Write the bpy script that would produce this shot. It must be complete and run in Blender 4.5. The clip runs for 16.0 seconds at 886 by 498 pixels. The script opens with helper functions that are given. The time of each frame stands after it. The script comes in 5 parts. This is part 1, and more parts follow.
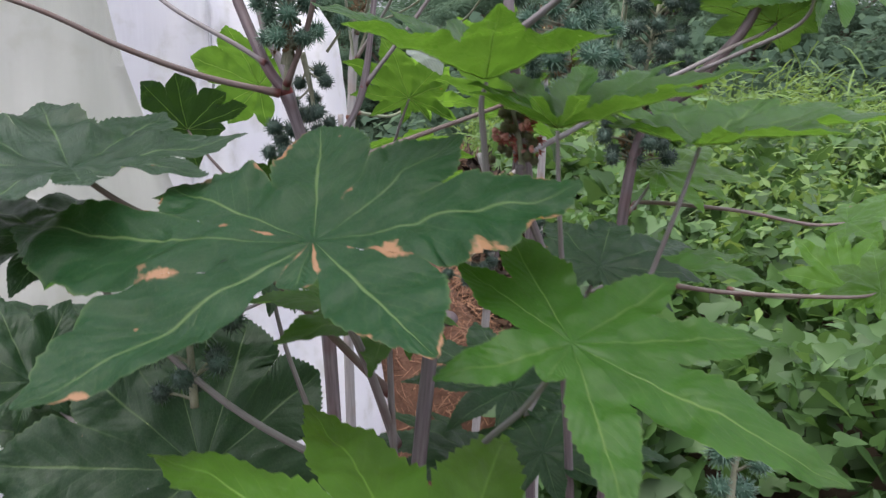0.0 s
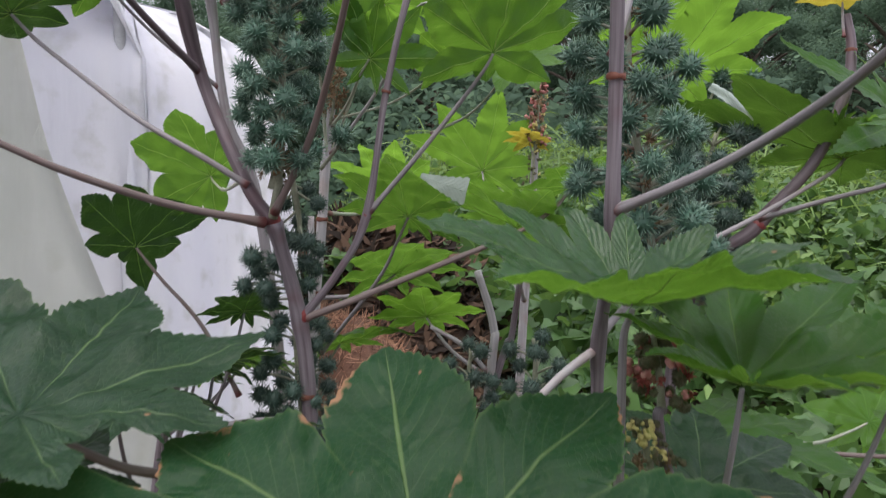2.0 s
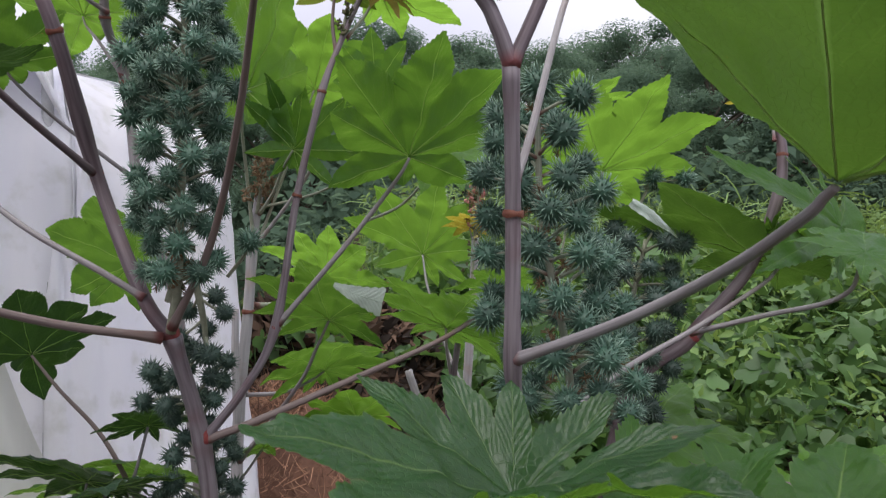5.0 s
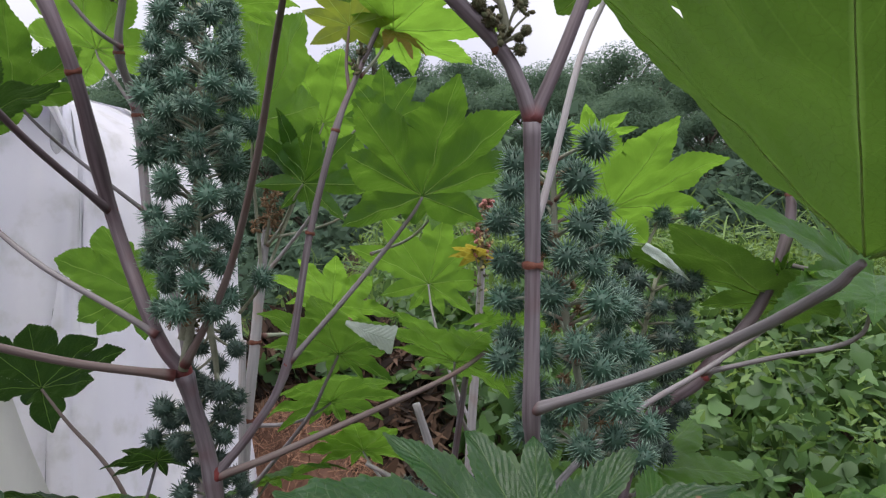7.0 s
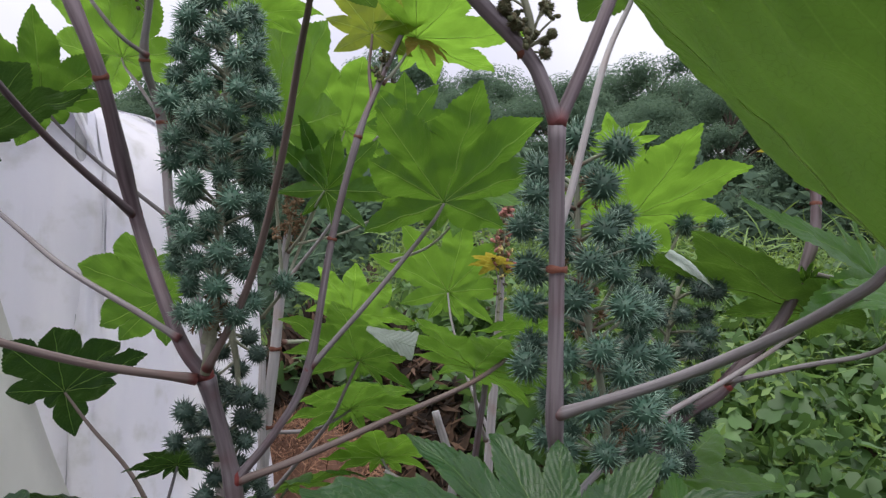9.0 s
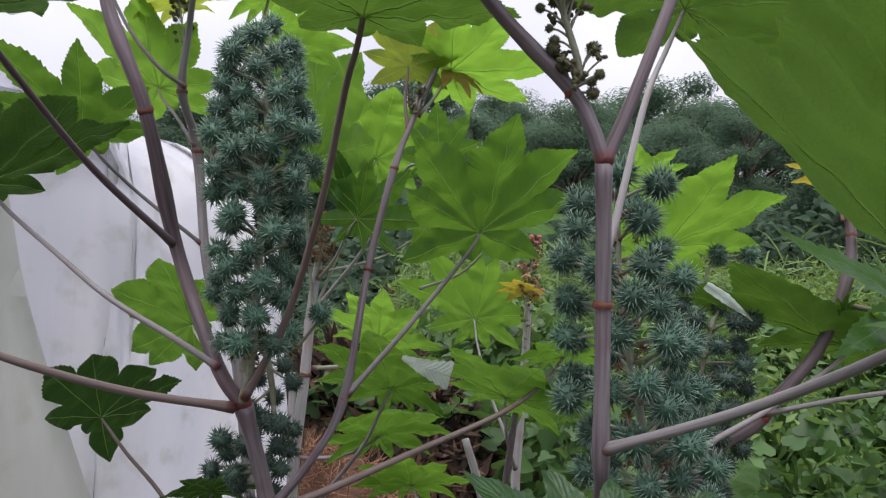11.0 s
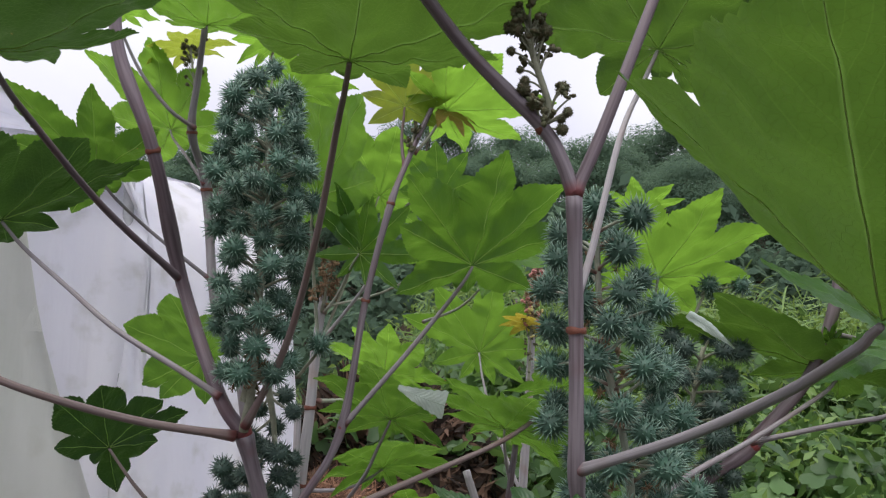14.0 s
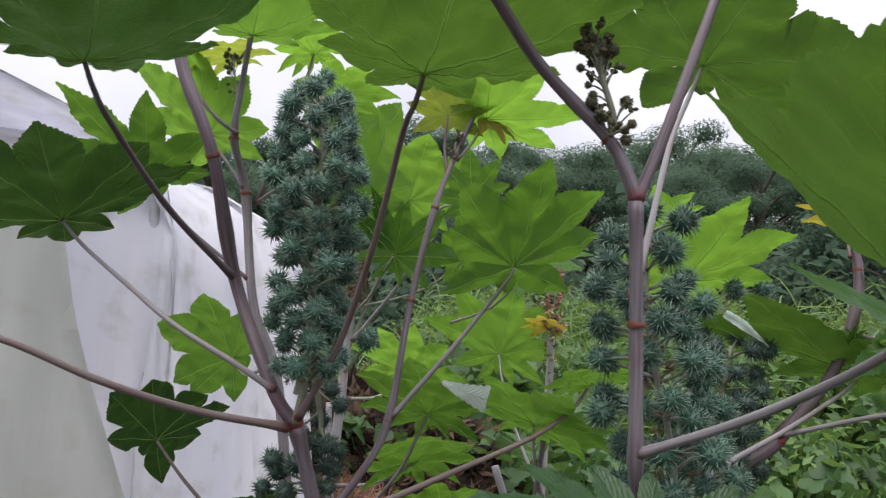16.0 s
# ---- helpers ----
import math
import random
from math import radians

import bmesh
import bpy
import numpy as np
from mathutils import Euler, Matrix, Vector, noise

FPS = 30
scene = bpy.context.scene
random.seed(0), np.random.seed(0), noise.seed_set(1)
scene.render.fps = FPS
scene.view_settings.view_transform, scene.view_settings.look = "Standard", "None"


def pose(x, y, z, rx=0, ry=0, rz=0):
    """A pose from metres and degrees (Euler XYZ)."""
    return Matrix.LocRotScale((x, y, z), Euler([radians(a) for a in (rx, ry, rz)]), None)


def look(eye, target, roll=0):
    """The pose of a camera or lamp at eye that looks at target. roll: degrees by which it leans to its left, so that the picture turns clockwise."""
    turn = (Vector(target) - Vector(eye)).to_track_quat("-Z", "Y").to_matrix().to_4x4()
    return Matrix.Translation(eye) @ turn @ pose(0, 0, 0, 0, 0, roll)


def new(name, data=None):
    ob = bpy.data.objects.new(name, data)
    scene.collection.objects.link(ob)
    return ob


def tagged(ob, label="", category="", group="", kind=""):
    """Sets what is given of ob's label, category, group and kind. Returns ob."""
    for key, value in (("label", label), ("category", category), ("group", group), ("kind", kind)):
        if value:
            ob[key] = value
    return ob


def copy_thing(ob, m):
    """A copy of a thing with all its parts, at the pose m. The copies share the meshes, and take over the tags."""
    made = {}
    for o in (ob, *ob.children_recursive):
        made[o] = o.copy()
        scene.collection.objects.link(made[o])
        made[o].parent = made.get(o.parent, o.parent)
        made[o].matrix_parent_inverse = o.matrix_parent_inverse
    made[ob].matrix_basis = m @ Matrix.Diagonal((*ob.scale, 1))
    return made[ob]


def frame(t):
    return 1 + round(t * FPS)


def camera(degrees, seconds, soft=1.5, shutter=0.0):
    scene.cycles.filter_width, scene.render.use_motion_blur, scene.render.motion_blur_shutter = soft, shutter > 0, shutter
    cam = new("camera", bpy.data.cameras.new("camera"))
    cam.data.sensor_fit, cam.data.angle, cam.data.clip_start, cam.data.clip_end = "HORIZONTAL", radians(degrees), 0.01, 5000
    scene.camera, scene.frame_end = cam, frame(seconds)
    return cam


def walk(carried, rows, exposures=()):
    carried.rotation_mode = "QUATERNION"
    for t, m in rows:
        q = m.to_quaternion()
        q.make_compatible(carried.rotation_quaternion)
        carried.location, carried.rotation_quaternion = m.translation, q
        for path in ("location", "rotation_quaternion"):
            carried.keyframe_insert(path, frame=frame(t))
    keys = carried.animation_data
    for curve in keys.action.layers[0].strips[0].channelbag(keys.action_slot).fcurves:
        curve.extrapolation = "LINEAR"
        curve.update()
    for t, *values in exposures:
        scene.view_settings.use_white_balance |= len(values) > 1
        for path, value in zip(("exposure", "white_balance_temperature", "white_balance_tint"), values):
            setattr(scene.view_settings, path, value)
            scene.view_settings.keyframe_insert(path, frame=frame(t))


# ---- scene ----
cam = camera(59.3, 16.0, soft=1.25, shutter=0.6)
METRES, EYE, TILT, LEAN, TURN = 0.55, 1.25, -9.0, 0.0, 0.0
ROWS = [
    (0.0, 0.0, 0.0, 0.0, 0.0, 0.0, -0.0),
    (0.5, -0.0943, 0.071, 0.049, -2.47, 0.4, 0.03),
    (1.0, -0.1817, 0.1602, 0.1131, -4.39, 1.01, -0.37),
    (1.5, -0.2084, 0.2436, 0.1892, -5.69, 1.74, -0.35),
    (2.0, -0.2095, 0.305, 0.2408, -6.63, 2.69, -0.44),
    (2.5, -0.1868, 0.3412, 0.2698, -7.13, 3.64, -0.36),
    (3.0, -0.1457, 0.3621, 0.2955, -7.51, 4.47, -0.3),
    (3.5, -0.1184, 0.3707, 0.3095, -7.96, 5.1, -0.21),
    (4.0, -0.1082, 0.3764, 0.321, -8.34, 5.64, -0.17),
    (4.5, -0.1004, 0.3816, 0.3338, -8.66, 6.11, -0.16),
    (5.0, -0.1044, 0.3793, 0.357, -8.88, 6.5, -0.17),
    (7.5, -0.1322, 0.3662, 0.3903, -8.92, 8.14, -0.62),
    (8.0, -0.1203, 0.3597, 0.3872, -8.48, 8.35, -0.67),
    (8.5, -0.1177, 0.3683, 0.3799, -8.09, 8.51, -0.79),
    (9.0, -0.1372, 0.3723, 0.3819, -7.83, 8.68, -1.01),
    (11.5, -0.1747, 0.355, 0.395, -6.41, 10.78, -1.37),
    (12.0, -0.1732, 0.3476, 0.3907, -6.12, 11.38, -1.38),
    (12.5, -0.1755, 0.3404, 0.3894, -5.9, 11.95, -1.44),
    (13.0, -0.1584, 0.3341, 0.3829, -5.62, 12.37, -1.4),
    (13.5, -0.1338, 0.3233, 0.3822, -5.38, 12.7, -1.32),
    (14.0, -0.1344, 0.3132, 0.3763, -5.31, 13.01, -1.34),
    (14.5, -0.1438, 0.3089, 0.3706, -5.13, 13.24, -1.39),
    (15.0, -0.1557, 0.2969, 0.3654, -5.02, 13.38, -1.53),
    (15.5, -0.1832, 0.2772, 0.3616, -5.25, 13.46, -1.66),
    (16.0, -0.2391, 0.251, 0.3477, -6.0, 13.52, -1.71),
]
walk(cam, [(t, pose(0, 0, EYE, TILT, LEAN, TURN) @ pose(METRES * x, METRES * y, METRES * z, 90 + pitch, roll, yaw)) for t, x, y, z, yaw, pitch, roll in ROWS],
     exposures=[(0.0, 1.24), (1.0, 1.26), (1.5, 1.14), (3.0, 0.8), (9.0, 0.77), (12.0, 0.72), (16.0, 0.77)])

# ---- light: a bright overcast evening sky, and a weak, wide sun behind the cloud ----
SUN_UP, SUN_ROUND = radians(67), radians(215)
world = bpy.data.worlds.new("overcast_sky")
scene.world = world
world.use_nodes = True
wn, wl = world.node_tree.nodes, world.node_tree.links
wn.clear()
sky = wn.new("ShaderNodeTexSky")
sky.sky_type, sky.sun_disc, sky.sun_elevation, sky.sun_rotation = "NISHITA", False, SUN_UP, SUN_ROUND
sky.dust_density, sky.air_density = 4.0, 1.5
cloud = wn.new("ShaderNodeTexNoise")
cloud.inputs["Scale"].default_value, cloud.inputs["Detail"].default_value = 2.2, 6.0
ramp = wn.new("ShaderNodeValToRGB")
ramp.color_ramp.elements[0].position, ramp.color_ramp.elements[0].color = 0.35, (8.3, 8.2, 9.9, 1)
ramp.color_ramp.elements[1].position, ramp.color_ramp.elements[1].color = 0.68, (11.0, 10.9, 12.0, 1)
mix = wn.new("ShaderNodeMix")
mix.data_type = "RGBA"
mix.inputs["Factor"].default_value = 0.9
back = wn.new("ShaderNodeBackground")
out = wn.new("ShaderNodeOutputWorld")
wl.new(cloud.outputs["Fac"], ramp.inputs["Fac"])
wl.new(sky.outputs["Color"], mix.inputs["A"])
wl.new(ramp.outputs["Color"], mix.inputs["B"])
# an overcast sky is about three times as bright overhead as at the skyline
where = wn.new("ShaderNodeTexCoord")
parts = wn.new("ShaderNodeSeparateXYZ")
dome = wn.new("ShaderNodeMapRange")
dome.inputs["To Min"].default_value, dome.inputs["To Max"].default_value = 0.53, 1.3
wl.new(where.outputs["Generated"], parts.inputs["Vector"])
wl.new(parts.outputs["Z"], dome.inputs["Value"])
wl.new(dome.outputs["Result"], back.inputs["Strength"])
whole = wn.new("ShaderNodeVectorMath")
whole.operation = "SCALE"
whole.inputs["Scale"].default_value = 0.085
wl.new(mix.outputs["Result"], whole.inputs[0])
wl.new(whole.outputs["Vector"], back.inputs["Color"])
wl.new(back.outputs["Background"], out.inputs["Surface"])

sun = new("sun", bpy.data.lights.new("sun", "SUN"))
sun.data.energy, sun.data.angle, sun.data.color = 1.7, radians(60), (1.0, 0.95, 0.88)
sun.matrix_world = look((-1.9, -2.75, 8.0), (0, 0, 0))


# ---- materials ----
def material(name):
    m = bpy.data.materials.new(name)
    m.use_nodes = True
    n, l = m.node_tree.nodes, m.node_tree.links
    return m, n, l, n["Principled BSDF"]


def math_node(n, l, op, a, b=None, clamp=False):
    k = n.new("ShaderNodeMath")
    k.operation, k.use_clamp = op, clamp
    for i, v in enumerate((a, b)):
        if v is None:
            continue
        if isinstance(v, (int, float)):
            k.inputs[i].default_value = v
        else:
            l.new(v, k.inputs[i])
    return k.outputs[0]


def mix_colour(n, l, fac, a, b):
    k = n.new("ShaderNodeMix")
    k.data_type = "RGBA"
    for key, v in (("Factor", fac), ("A", a), ("B", b)):
        if isinstance(v, (int, float)):
            k.inputs[key].default_value = v
        elif isinstance(v, tuple):
            k.inputs[key].default_value = (*v, 1)
        else:
            l.new(v, k.inputs[key])
    return k.outputs["Result"]


def noise_node(n, l, scale, detail=3.0, where="Object", rough=0.55):
    c = n.new("ShaderNodeTexCoord")
    k = n.new("ShaderNodeTexNoise")
    k.inputs["Scale"].default_value, k.inputs["Detail"].default_value, k.inputs["Roughness"].default_value = scale, detail, rough
    l.new(c.outputs[where], k.inputs["Vector"])
    return k.outputs["Fac"]


def ramp_node(n, l, fac, lo, hi):
    k = n.new("ShaderNodeMapRange")
    k.inputs["From Min"].default_value, k.inputs["From Max"].default_value = lo, hi
    l.new(fac, k.inputs["Value"])
    return k.outputs["Result"]


def bump_node(n, l, height, strength, distance):
    k = n.new("ShaderNodeBump")
    k.inputs["Strength"].default_value, k.inputs["Distance"].default_value = strength, distance
    l.new(height, k.inputs["Height"])
    return k.outputs["Normal"]


def leaf_material(name, low, high, through_colour, vein, share=0.45, blight=0.0, gloss=0.4, spec=0.32):
    """A thin leaf: waxy above, lets light through, veins along the lobes and a fine net between them."""
    m, n, l, p = material(name)
    uv = n.new("ShaderNodeUVMap")
    uv.uv_map = "lobe"
    sep = n.new("ShaderNodeSeparateXYZ")
    l.new(uv.outputs["UV"], sep.inputs["Vector"])
    u, v = sep.outputs["X"], sep.outputs["Y"]
    # side veins sweep from the midrib towards the tip
    f = math_node(n, l, "FRACT", math_node(n, l, "SUBTRACT", math_node(n, l, "MULTIPLY", u, 10.0), math_node(n, l, "MULTIPLY", v, 2.4)))
    tri = math_node(n, l, "ABSOLUTE", math_node(n, l, "SUBTRACT", f, 0.5))
    side = ramp_node(n, l, tri, 0.455, 0.495)
    side = math_node(n, l, "MULTIPLY", math_node(n, l, "MULTIPLY", side, ramp_node(n, l, v, 1.0, 0.4)), ramp_node(n, l, u, 0.1, 0.35))
    rib = ramp_node(n, l, v, 0.042, 0.014)
    lines = math_node(n, l, "MAXIMUM", math_node(n, l, "MULTIPLY", side, 0.32), rib, True)
    c = n.new("ShaderNodeTexCoord")
    net = n.new("ShaderNodeTexVoronoi")
    net.feature = "DISTANCE_TO_EDGE"
    net.inputs["Scale"].default_value = 260.0
    l.new(c.outputs["Object"], net.inputs["Vector"])
    mesh = ramp_node(n, l, net.outputs["Distance"], 0.09, 0.02)
    big, fine = noise_node(n, l, 14.0, 3), noise_node(n, l, 160.0, 4)
    blotch = ramp_node(n, l, noise_node(n, l, 38.0, 4), 0.35, 0.7)
    info = n.new("ShaderNodeObjectInfo")
    tone = math_node(n, l, "ADD", math_node(n, l, "MULTIPLY", big, 0.7), math_node(n, l, "MULTIPLY", info.outputs["Random"], 0.3))
    base = mix_colour(n, l, ramp_node(n, l, tone, 0.25, 0.8), low, high)
    base = mix_colour(n, l, math_node(n, l, "MULTIPLY", blotch, 0.35), base, tuple(k * 0.6 for k in low))
    base = mix_colour(n, l, math_node(n, l, "MULTIPLY", ramp_node(n, l, fine, 0.5, 0.75), 0.25), base, high)
    base = mix_colour(n, l, math_node(n, l, "MULTIPLY", mesh, 0.16), base, vein)
    base = mix_colour(n, l, math_node(n, l, "MULTIPLY", lines, 0.72), base, vein)
    thru = mix_colour(n, l, ramp_node(n, l, tone, 0.2, 0.8), tuple(k * 1.12 for k in through_colour), tuple(k * 0.74 for k in through_colour))
    thru = mix_colour(n, l, math_node(n, l, "MULTIPLY", blotch, 0.4), thru, tuple(k * 0.62 for k in through_colour))
    thru = mix_colour(n, l, math_node(n, l, "MULTIPLY", mesh, 0.3), thru, tuple(k * 0.6 for k in through_colour))
    thru = mix_colour(n, l, math_node(n, l, "MULTIPLY", lines, 0.5), thru, tuple(min(0.9, k * 1.3 + 0.03) for k in through_colour))
    # the margin is thin and pale
    rim = math_node(n, l, "MULTIPLY", ramp_node(n, l, v, 0.95, 1.0), ramp_node(n, l, u, 0.3, 0.5))
    base = mix_colour(n, l, math_node(n, l, "MULTIPLY", rim, 0.45), base, vein)
    # few small brown spots, and withered margins where the leaf is blighted
    spot = math_node(n, l, "MULTIPLY", ramp_node(n, l, noise_node(n, l, 85.0, 2), 0.76, 0.79), 0.8)
    if blight:
        edge = math_node(n, l, "ADD", noise_node(n, l, 22.0, 5), math_node(n, l, "MULTIPLY", v, 0.34))
        spot = math_node(n, l, "MAXIMUM", spot, ramp_node(n, l, edge, 0.945 - blight, 0.985 - blight), True)
    base = mix_colour(n, l, spot, base, (0.36, 0.21, 0.12))
    thru = mix_colour(n, l, spot, thru, (0.30, 0.13, 0.04))
    l.new(base, p.inputs["Base Color"])
    wax = noise_node(n, l, 30.0, 3)
    l.new(math_node(n, l, "ADD", math_node(n, l, "MULTIPLY", ramp_node(n, l, wax, 0.3, 0.7), 0.2), gloss - 0.12), p.inputs["Roughness"])
    p.inputs["Specular IOR Level"].default_value = spec
    # quilted between the side veins
    swell = math_node(n, l, "MULTIPLY", math_node(n, l, "SUBTRACT", 0.5, tri), ramp_node(n, l, u, 0.2, 0.55))
    height = math_node(n, l, "ADD", math_node(n, l, "SUBTRACT", math_node(n, l, "MULTIPLY", swell, 1.05), math_node(n, l, "MULTIPLY", rib, 0.7)), math_node(n, l, "MULTIPLY", fine, 0.35))
    height = math_node(n, l, "SUBTRACT", height, math_node(n, l, "MULTIPLY", mesh, 0.22))
    nor = bump_node(n, l, math_node(n, l, "ADD", math_node(n, l, "MULTIPLY", height, 0.6), math_node(n, l, "MULTIPLY", wax, 2.0)), 0.5, 0.0021)
    l.new(nor, p.inputs["Normal"])
    t = n.new("ShaderNodeBsdfTranslucent")
    l.new(thru, t.inputs["Color"])
    s = n.new("ShaderNodeMixShader")
    s.inputs["Fac"].default_value = share
    l.new(p.outputs["BSDF"], s.inputs[1])
    l.new(t.outputs["BSDF"], s.inputs[2])
    l.new(s.outputs["Shader"], n["Material Output"].inputs["Surface"])
    return m


def rough_material(name, low, high, scale, rough=0.7, bump=0.4, depth=0.002, spec=0.3, detail=4.0, spread=0.0, stretch=None):
    m, n, l, p = material(name)
    c = n.new("ShaderNodeTexCoord")
    src = c.outputs["Object"]
    if stretch:
        k = n.new("ShaderNodeMapping")
        k.inputs["Scale"].default_value = stretch
        l.new(src, k.inputs["Vector"])
        src = k.outputs["Vector"]
    a, b = n.new("ShaderNodeTexNoise"), n.new("ShaderNodeTexNoise")
    for k, s in ((a, scale), (b, scale * 7)):
        k.inputs["Scale"].default_value, k.inputs["Detail"].default_value = s, detail
        l.new(src, k.inputs["Vector"])
    both = math_node(n, l, "ADD", math_node(n, l, "MULTIPLY", a.outputs["Fac"], 0.65), math_node(n, l, "MULTIPLY", b.outputs["Fac"], 0.35))
    if spread:
        g = n.new("ShaderNodeNewGeometry")
        both = math_node(n, l, "ADD", both, math_node(n, l, "MULTIPLY", math_node(n, l, "SUBTRACT", g.outputs["Random Per Island"], 0.5), spread))
    l.new(mix_colour(n, l, ramp_node(n, l, both, 0.3, 0.7), low, high), p.inputs["Base Color"])
    p.inputs["Roughness"].default_value, p.inputs["Specular IOR Level"].default_value = rough, spec
    l.new(bump_node(n, l, both, bump, depth), p.inputs["Normal"])
    return m


def foliage_material(name, low, high, thru, share=0.35, spread=1.0, rough=0.5, spec=0.4):
    """Small leaves by the thousand: each island has its own tone."""
    m, n, l, p = material(name)
    g = n.new("ShaderNodeNewGeometry")
    big = noise_node(n, l, 0.9, 3)
    fac = math_node(n, l, "ADD", math_node(n, l, "MULTIPLY", g.outputs["Random Per Island"], spread * 0.6), math_node(n, l, "MULTIPLY", ramp_node(n, l, big, 0.3, 0.7), 0.4), True)
    l.new(mix_colour(n, l, fac, low, high), p.inputs["Base Color"])
    p.inputs["Roughness"].default_value, p.inputs["Specular IOR Level"].default_value = rough, spec
    t = n.new("ShaderNodeBsdfTranslucent")
    l.new(mix_colour(n, l, fac, tuple(c * 0.6 for c in thru), thru), t.inputs["Color"])
    s = n.new("ShaderNodeMixShader")
    s.inputs["Fac"].default_value = share
    l.new(p.outputs["BSDF"], s.inputs[1])
    l.new(t.outputs["BSDF"], s.inputs[2])
    l.new(s.outputs["Shader"], n["Material Output"].inputs["Surface"])
    return m


def stem_material(name, low, high, red):
    """Waxy grey-mauve bark with a long grain and reddish patches."""
    m, n, l, p = material(name)
    c = n.new("ShaderNodeTexCoord")
    g = n.new("ShaderNodeUVMap")
    g.uv_map = "grain"
    k = n.new("ShaderNodeMapping")
    k.inputs["Scale"].default_value = (1, 1.1, 1)
    l.new(g.outputs["UV"], k.inputs["Vector"])
    a, b = n.new("ShaderNodeTexNoise"), n.new("ShaderNodeTexNoise")
    a.inputs["Scale"].default_value, b.inputs["Scale"].default_value = 13, 30
    a.inputs["Detail"].default_value = 5
    l.new(k.outputs["Vector"], a.inputs["Vector"])
    l.new(c.outputs["Object"], b.inputs["Vector"])
    col = mix_colour(n, l, ramp_node(n, l, a.outputs["Fac"], 0.25, 0.75), low, high)
    col = mix_colour(n, l, math_node(n, l, "MULTIPLY", ramp_node(n, l, b.outputs["Fac"], 0.52, 0.68), 0.45), col, red)
    # stalks are red where they leave the stem
    sep = n.new("ShaderNodeSeparateXYZ")
    l.new(g.outputs["UV"], sep.inputs["Vector"])
    col = mix_colour(n, l, math_node(n, l, "MULTIPLY", ramp_node(n, l, sep.outputs["Y"], 0.0105, 0.003), 0.8), col, (0.15, 0.032, 0.032))
    l.new(col, p.inputs["Base Color"])
    p.inputs["Roughness"].default_value, p.inputs["Specular IOR Level"].default_value = 0.5, 0.4
    l.new(bump_node(n, l, a.outputs["Fac"], 0.35, 0.0008), p.inputs["Normal"])
    return m


def capsule_material(name, body, tip):
    m, n, l, p = material(name)
    c = n.new("ShaderNodeTexCoord")
    k = n.new("ShaderNodeVectorMath")
    k.operation = "LENGTH"
    l.new(c.outputs["Object"], k.inputs[0])
    info = n.new("ShaderNodeObjectInfo")
    dark = mix_colour(n, l, info.outputs["Random"], body, tuple(v * 0.6 for v in body))
    l.new(mix_colour(n, l, ramp_node(n, l, k.outputs["Value"], 0.0095, 0.017), dark, tip), p.inputs["Base Color"])
    p.inputs["Roughness"].default_value = 0.55
    return m


GREEN = leaf_material("castor_leaf", (0.018, 0.075, 0.010), (0.038, 0.125, 0.015), (0.185, 0.37, 0.04), (0.16, 0.25, 0.07), share=0.45)
# GREEN toned down: shade on overhead and near leaves is put into the colour
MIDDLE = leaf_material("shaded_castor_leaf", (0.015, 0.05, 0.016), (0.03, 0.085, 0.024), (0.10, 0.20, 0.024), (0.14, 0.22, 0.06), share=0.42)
WAXY = leaf_material("waxy_castor_leaf", (0.012, 0.048, 0.016), (0.026, 0.085, 0.026), (0.16, 0.34, 0.03), (0.14, 0.22, 0.07), share=0.40, gloss=0.30, spec=0.5)
# mature leaf tone, darkened further so that the leaves' shade is in the colour
DEEP = leaf_material("mature_shade_dark_castor_leaf", (0.006, 0.028, 0.012), (0.013, 0.048, 0.018), (0.06, 0.135, 0.02), (0.11, 0.18, 0.07), share=0.30)
# GREEN raised in tone: the glow of strongly lit leaves is in the colour
LIGHT = leaf_material("brightly_lit_castor_leaf", (0.04, 0.125, 0.015), (0.075, 0.19, 0.022), (0.255, 0.49, 0.05), (0.18, 0.30, 0.06), share=0.52)
WORN = leaf_material("blighted_castor_leaf", (0.007, 0.034, 0.016), (0.015, 0.060, 0.026), (0.11, 0.28, 0.04), (0.15, 0.23, 0.09), blight=0.06, gloss=0.40, spec=0.2)
YELLOW = leaf_material("yellowing_castor_leaf", (0.30, 0.27, 0.05), (0.42, 0.35, 0.06), (0.60, 0.50, 0.06), (0.45, 0.2, 0.08))
SILVERY = leaf_material("turned_over_leaf_face", (0.38, 0.46, 0.42), (0.54, 0.62, 0.57), (0.30, 0.42, 0.20), (0.20, 0.28, 0.2), share=0.15, gloss=0.38)
YOUNG = leaf_material("yellow_green_shoot_leaf", (0.10, 0.15, 0.03), (0.17, 0.22, 0.04), (0.42, 0.52, 0.06), (0.30, 0.24, 0.08))
RUSTY = leaf_material("bronze_young_leaf", (0.16, 0.12, 0.03), (0.26, 0.17, 0.05), (0.48, 0.38, 0.09), (0.30, 0.14, 0.07))
VEIN = foliage_material("leaf_vein", (0.28, 0.40, 0.15), (0.38, 0.50, 0.20), (0.60, 0.80, 0.20), share=0.5)
STEM = stem_material("castor_stem", (0.085, 0.062, 0.074), (0.225, 0.20, 0.22), (0.13, 0.07, 0.078))
DARKSTEM = stem_material("dark_castor_stem", (0.064, 0.044, 0.053), (0.165, 0.132, 0.15), (0.115, 0.06, 0.066))
PALE = stem_material("pale_castor_stem", (0.27, 0.26, 0.275), (0.42, 0.40, 0.41), (0.30, 0.22, 0.20))
PETIOLE = stem_material("castor_petiole", (0.155, 0.14, 0.15), (0.29, 0.27, 0.285), (0.18, 0.135, 0.135))
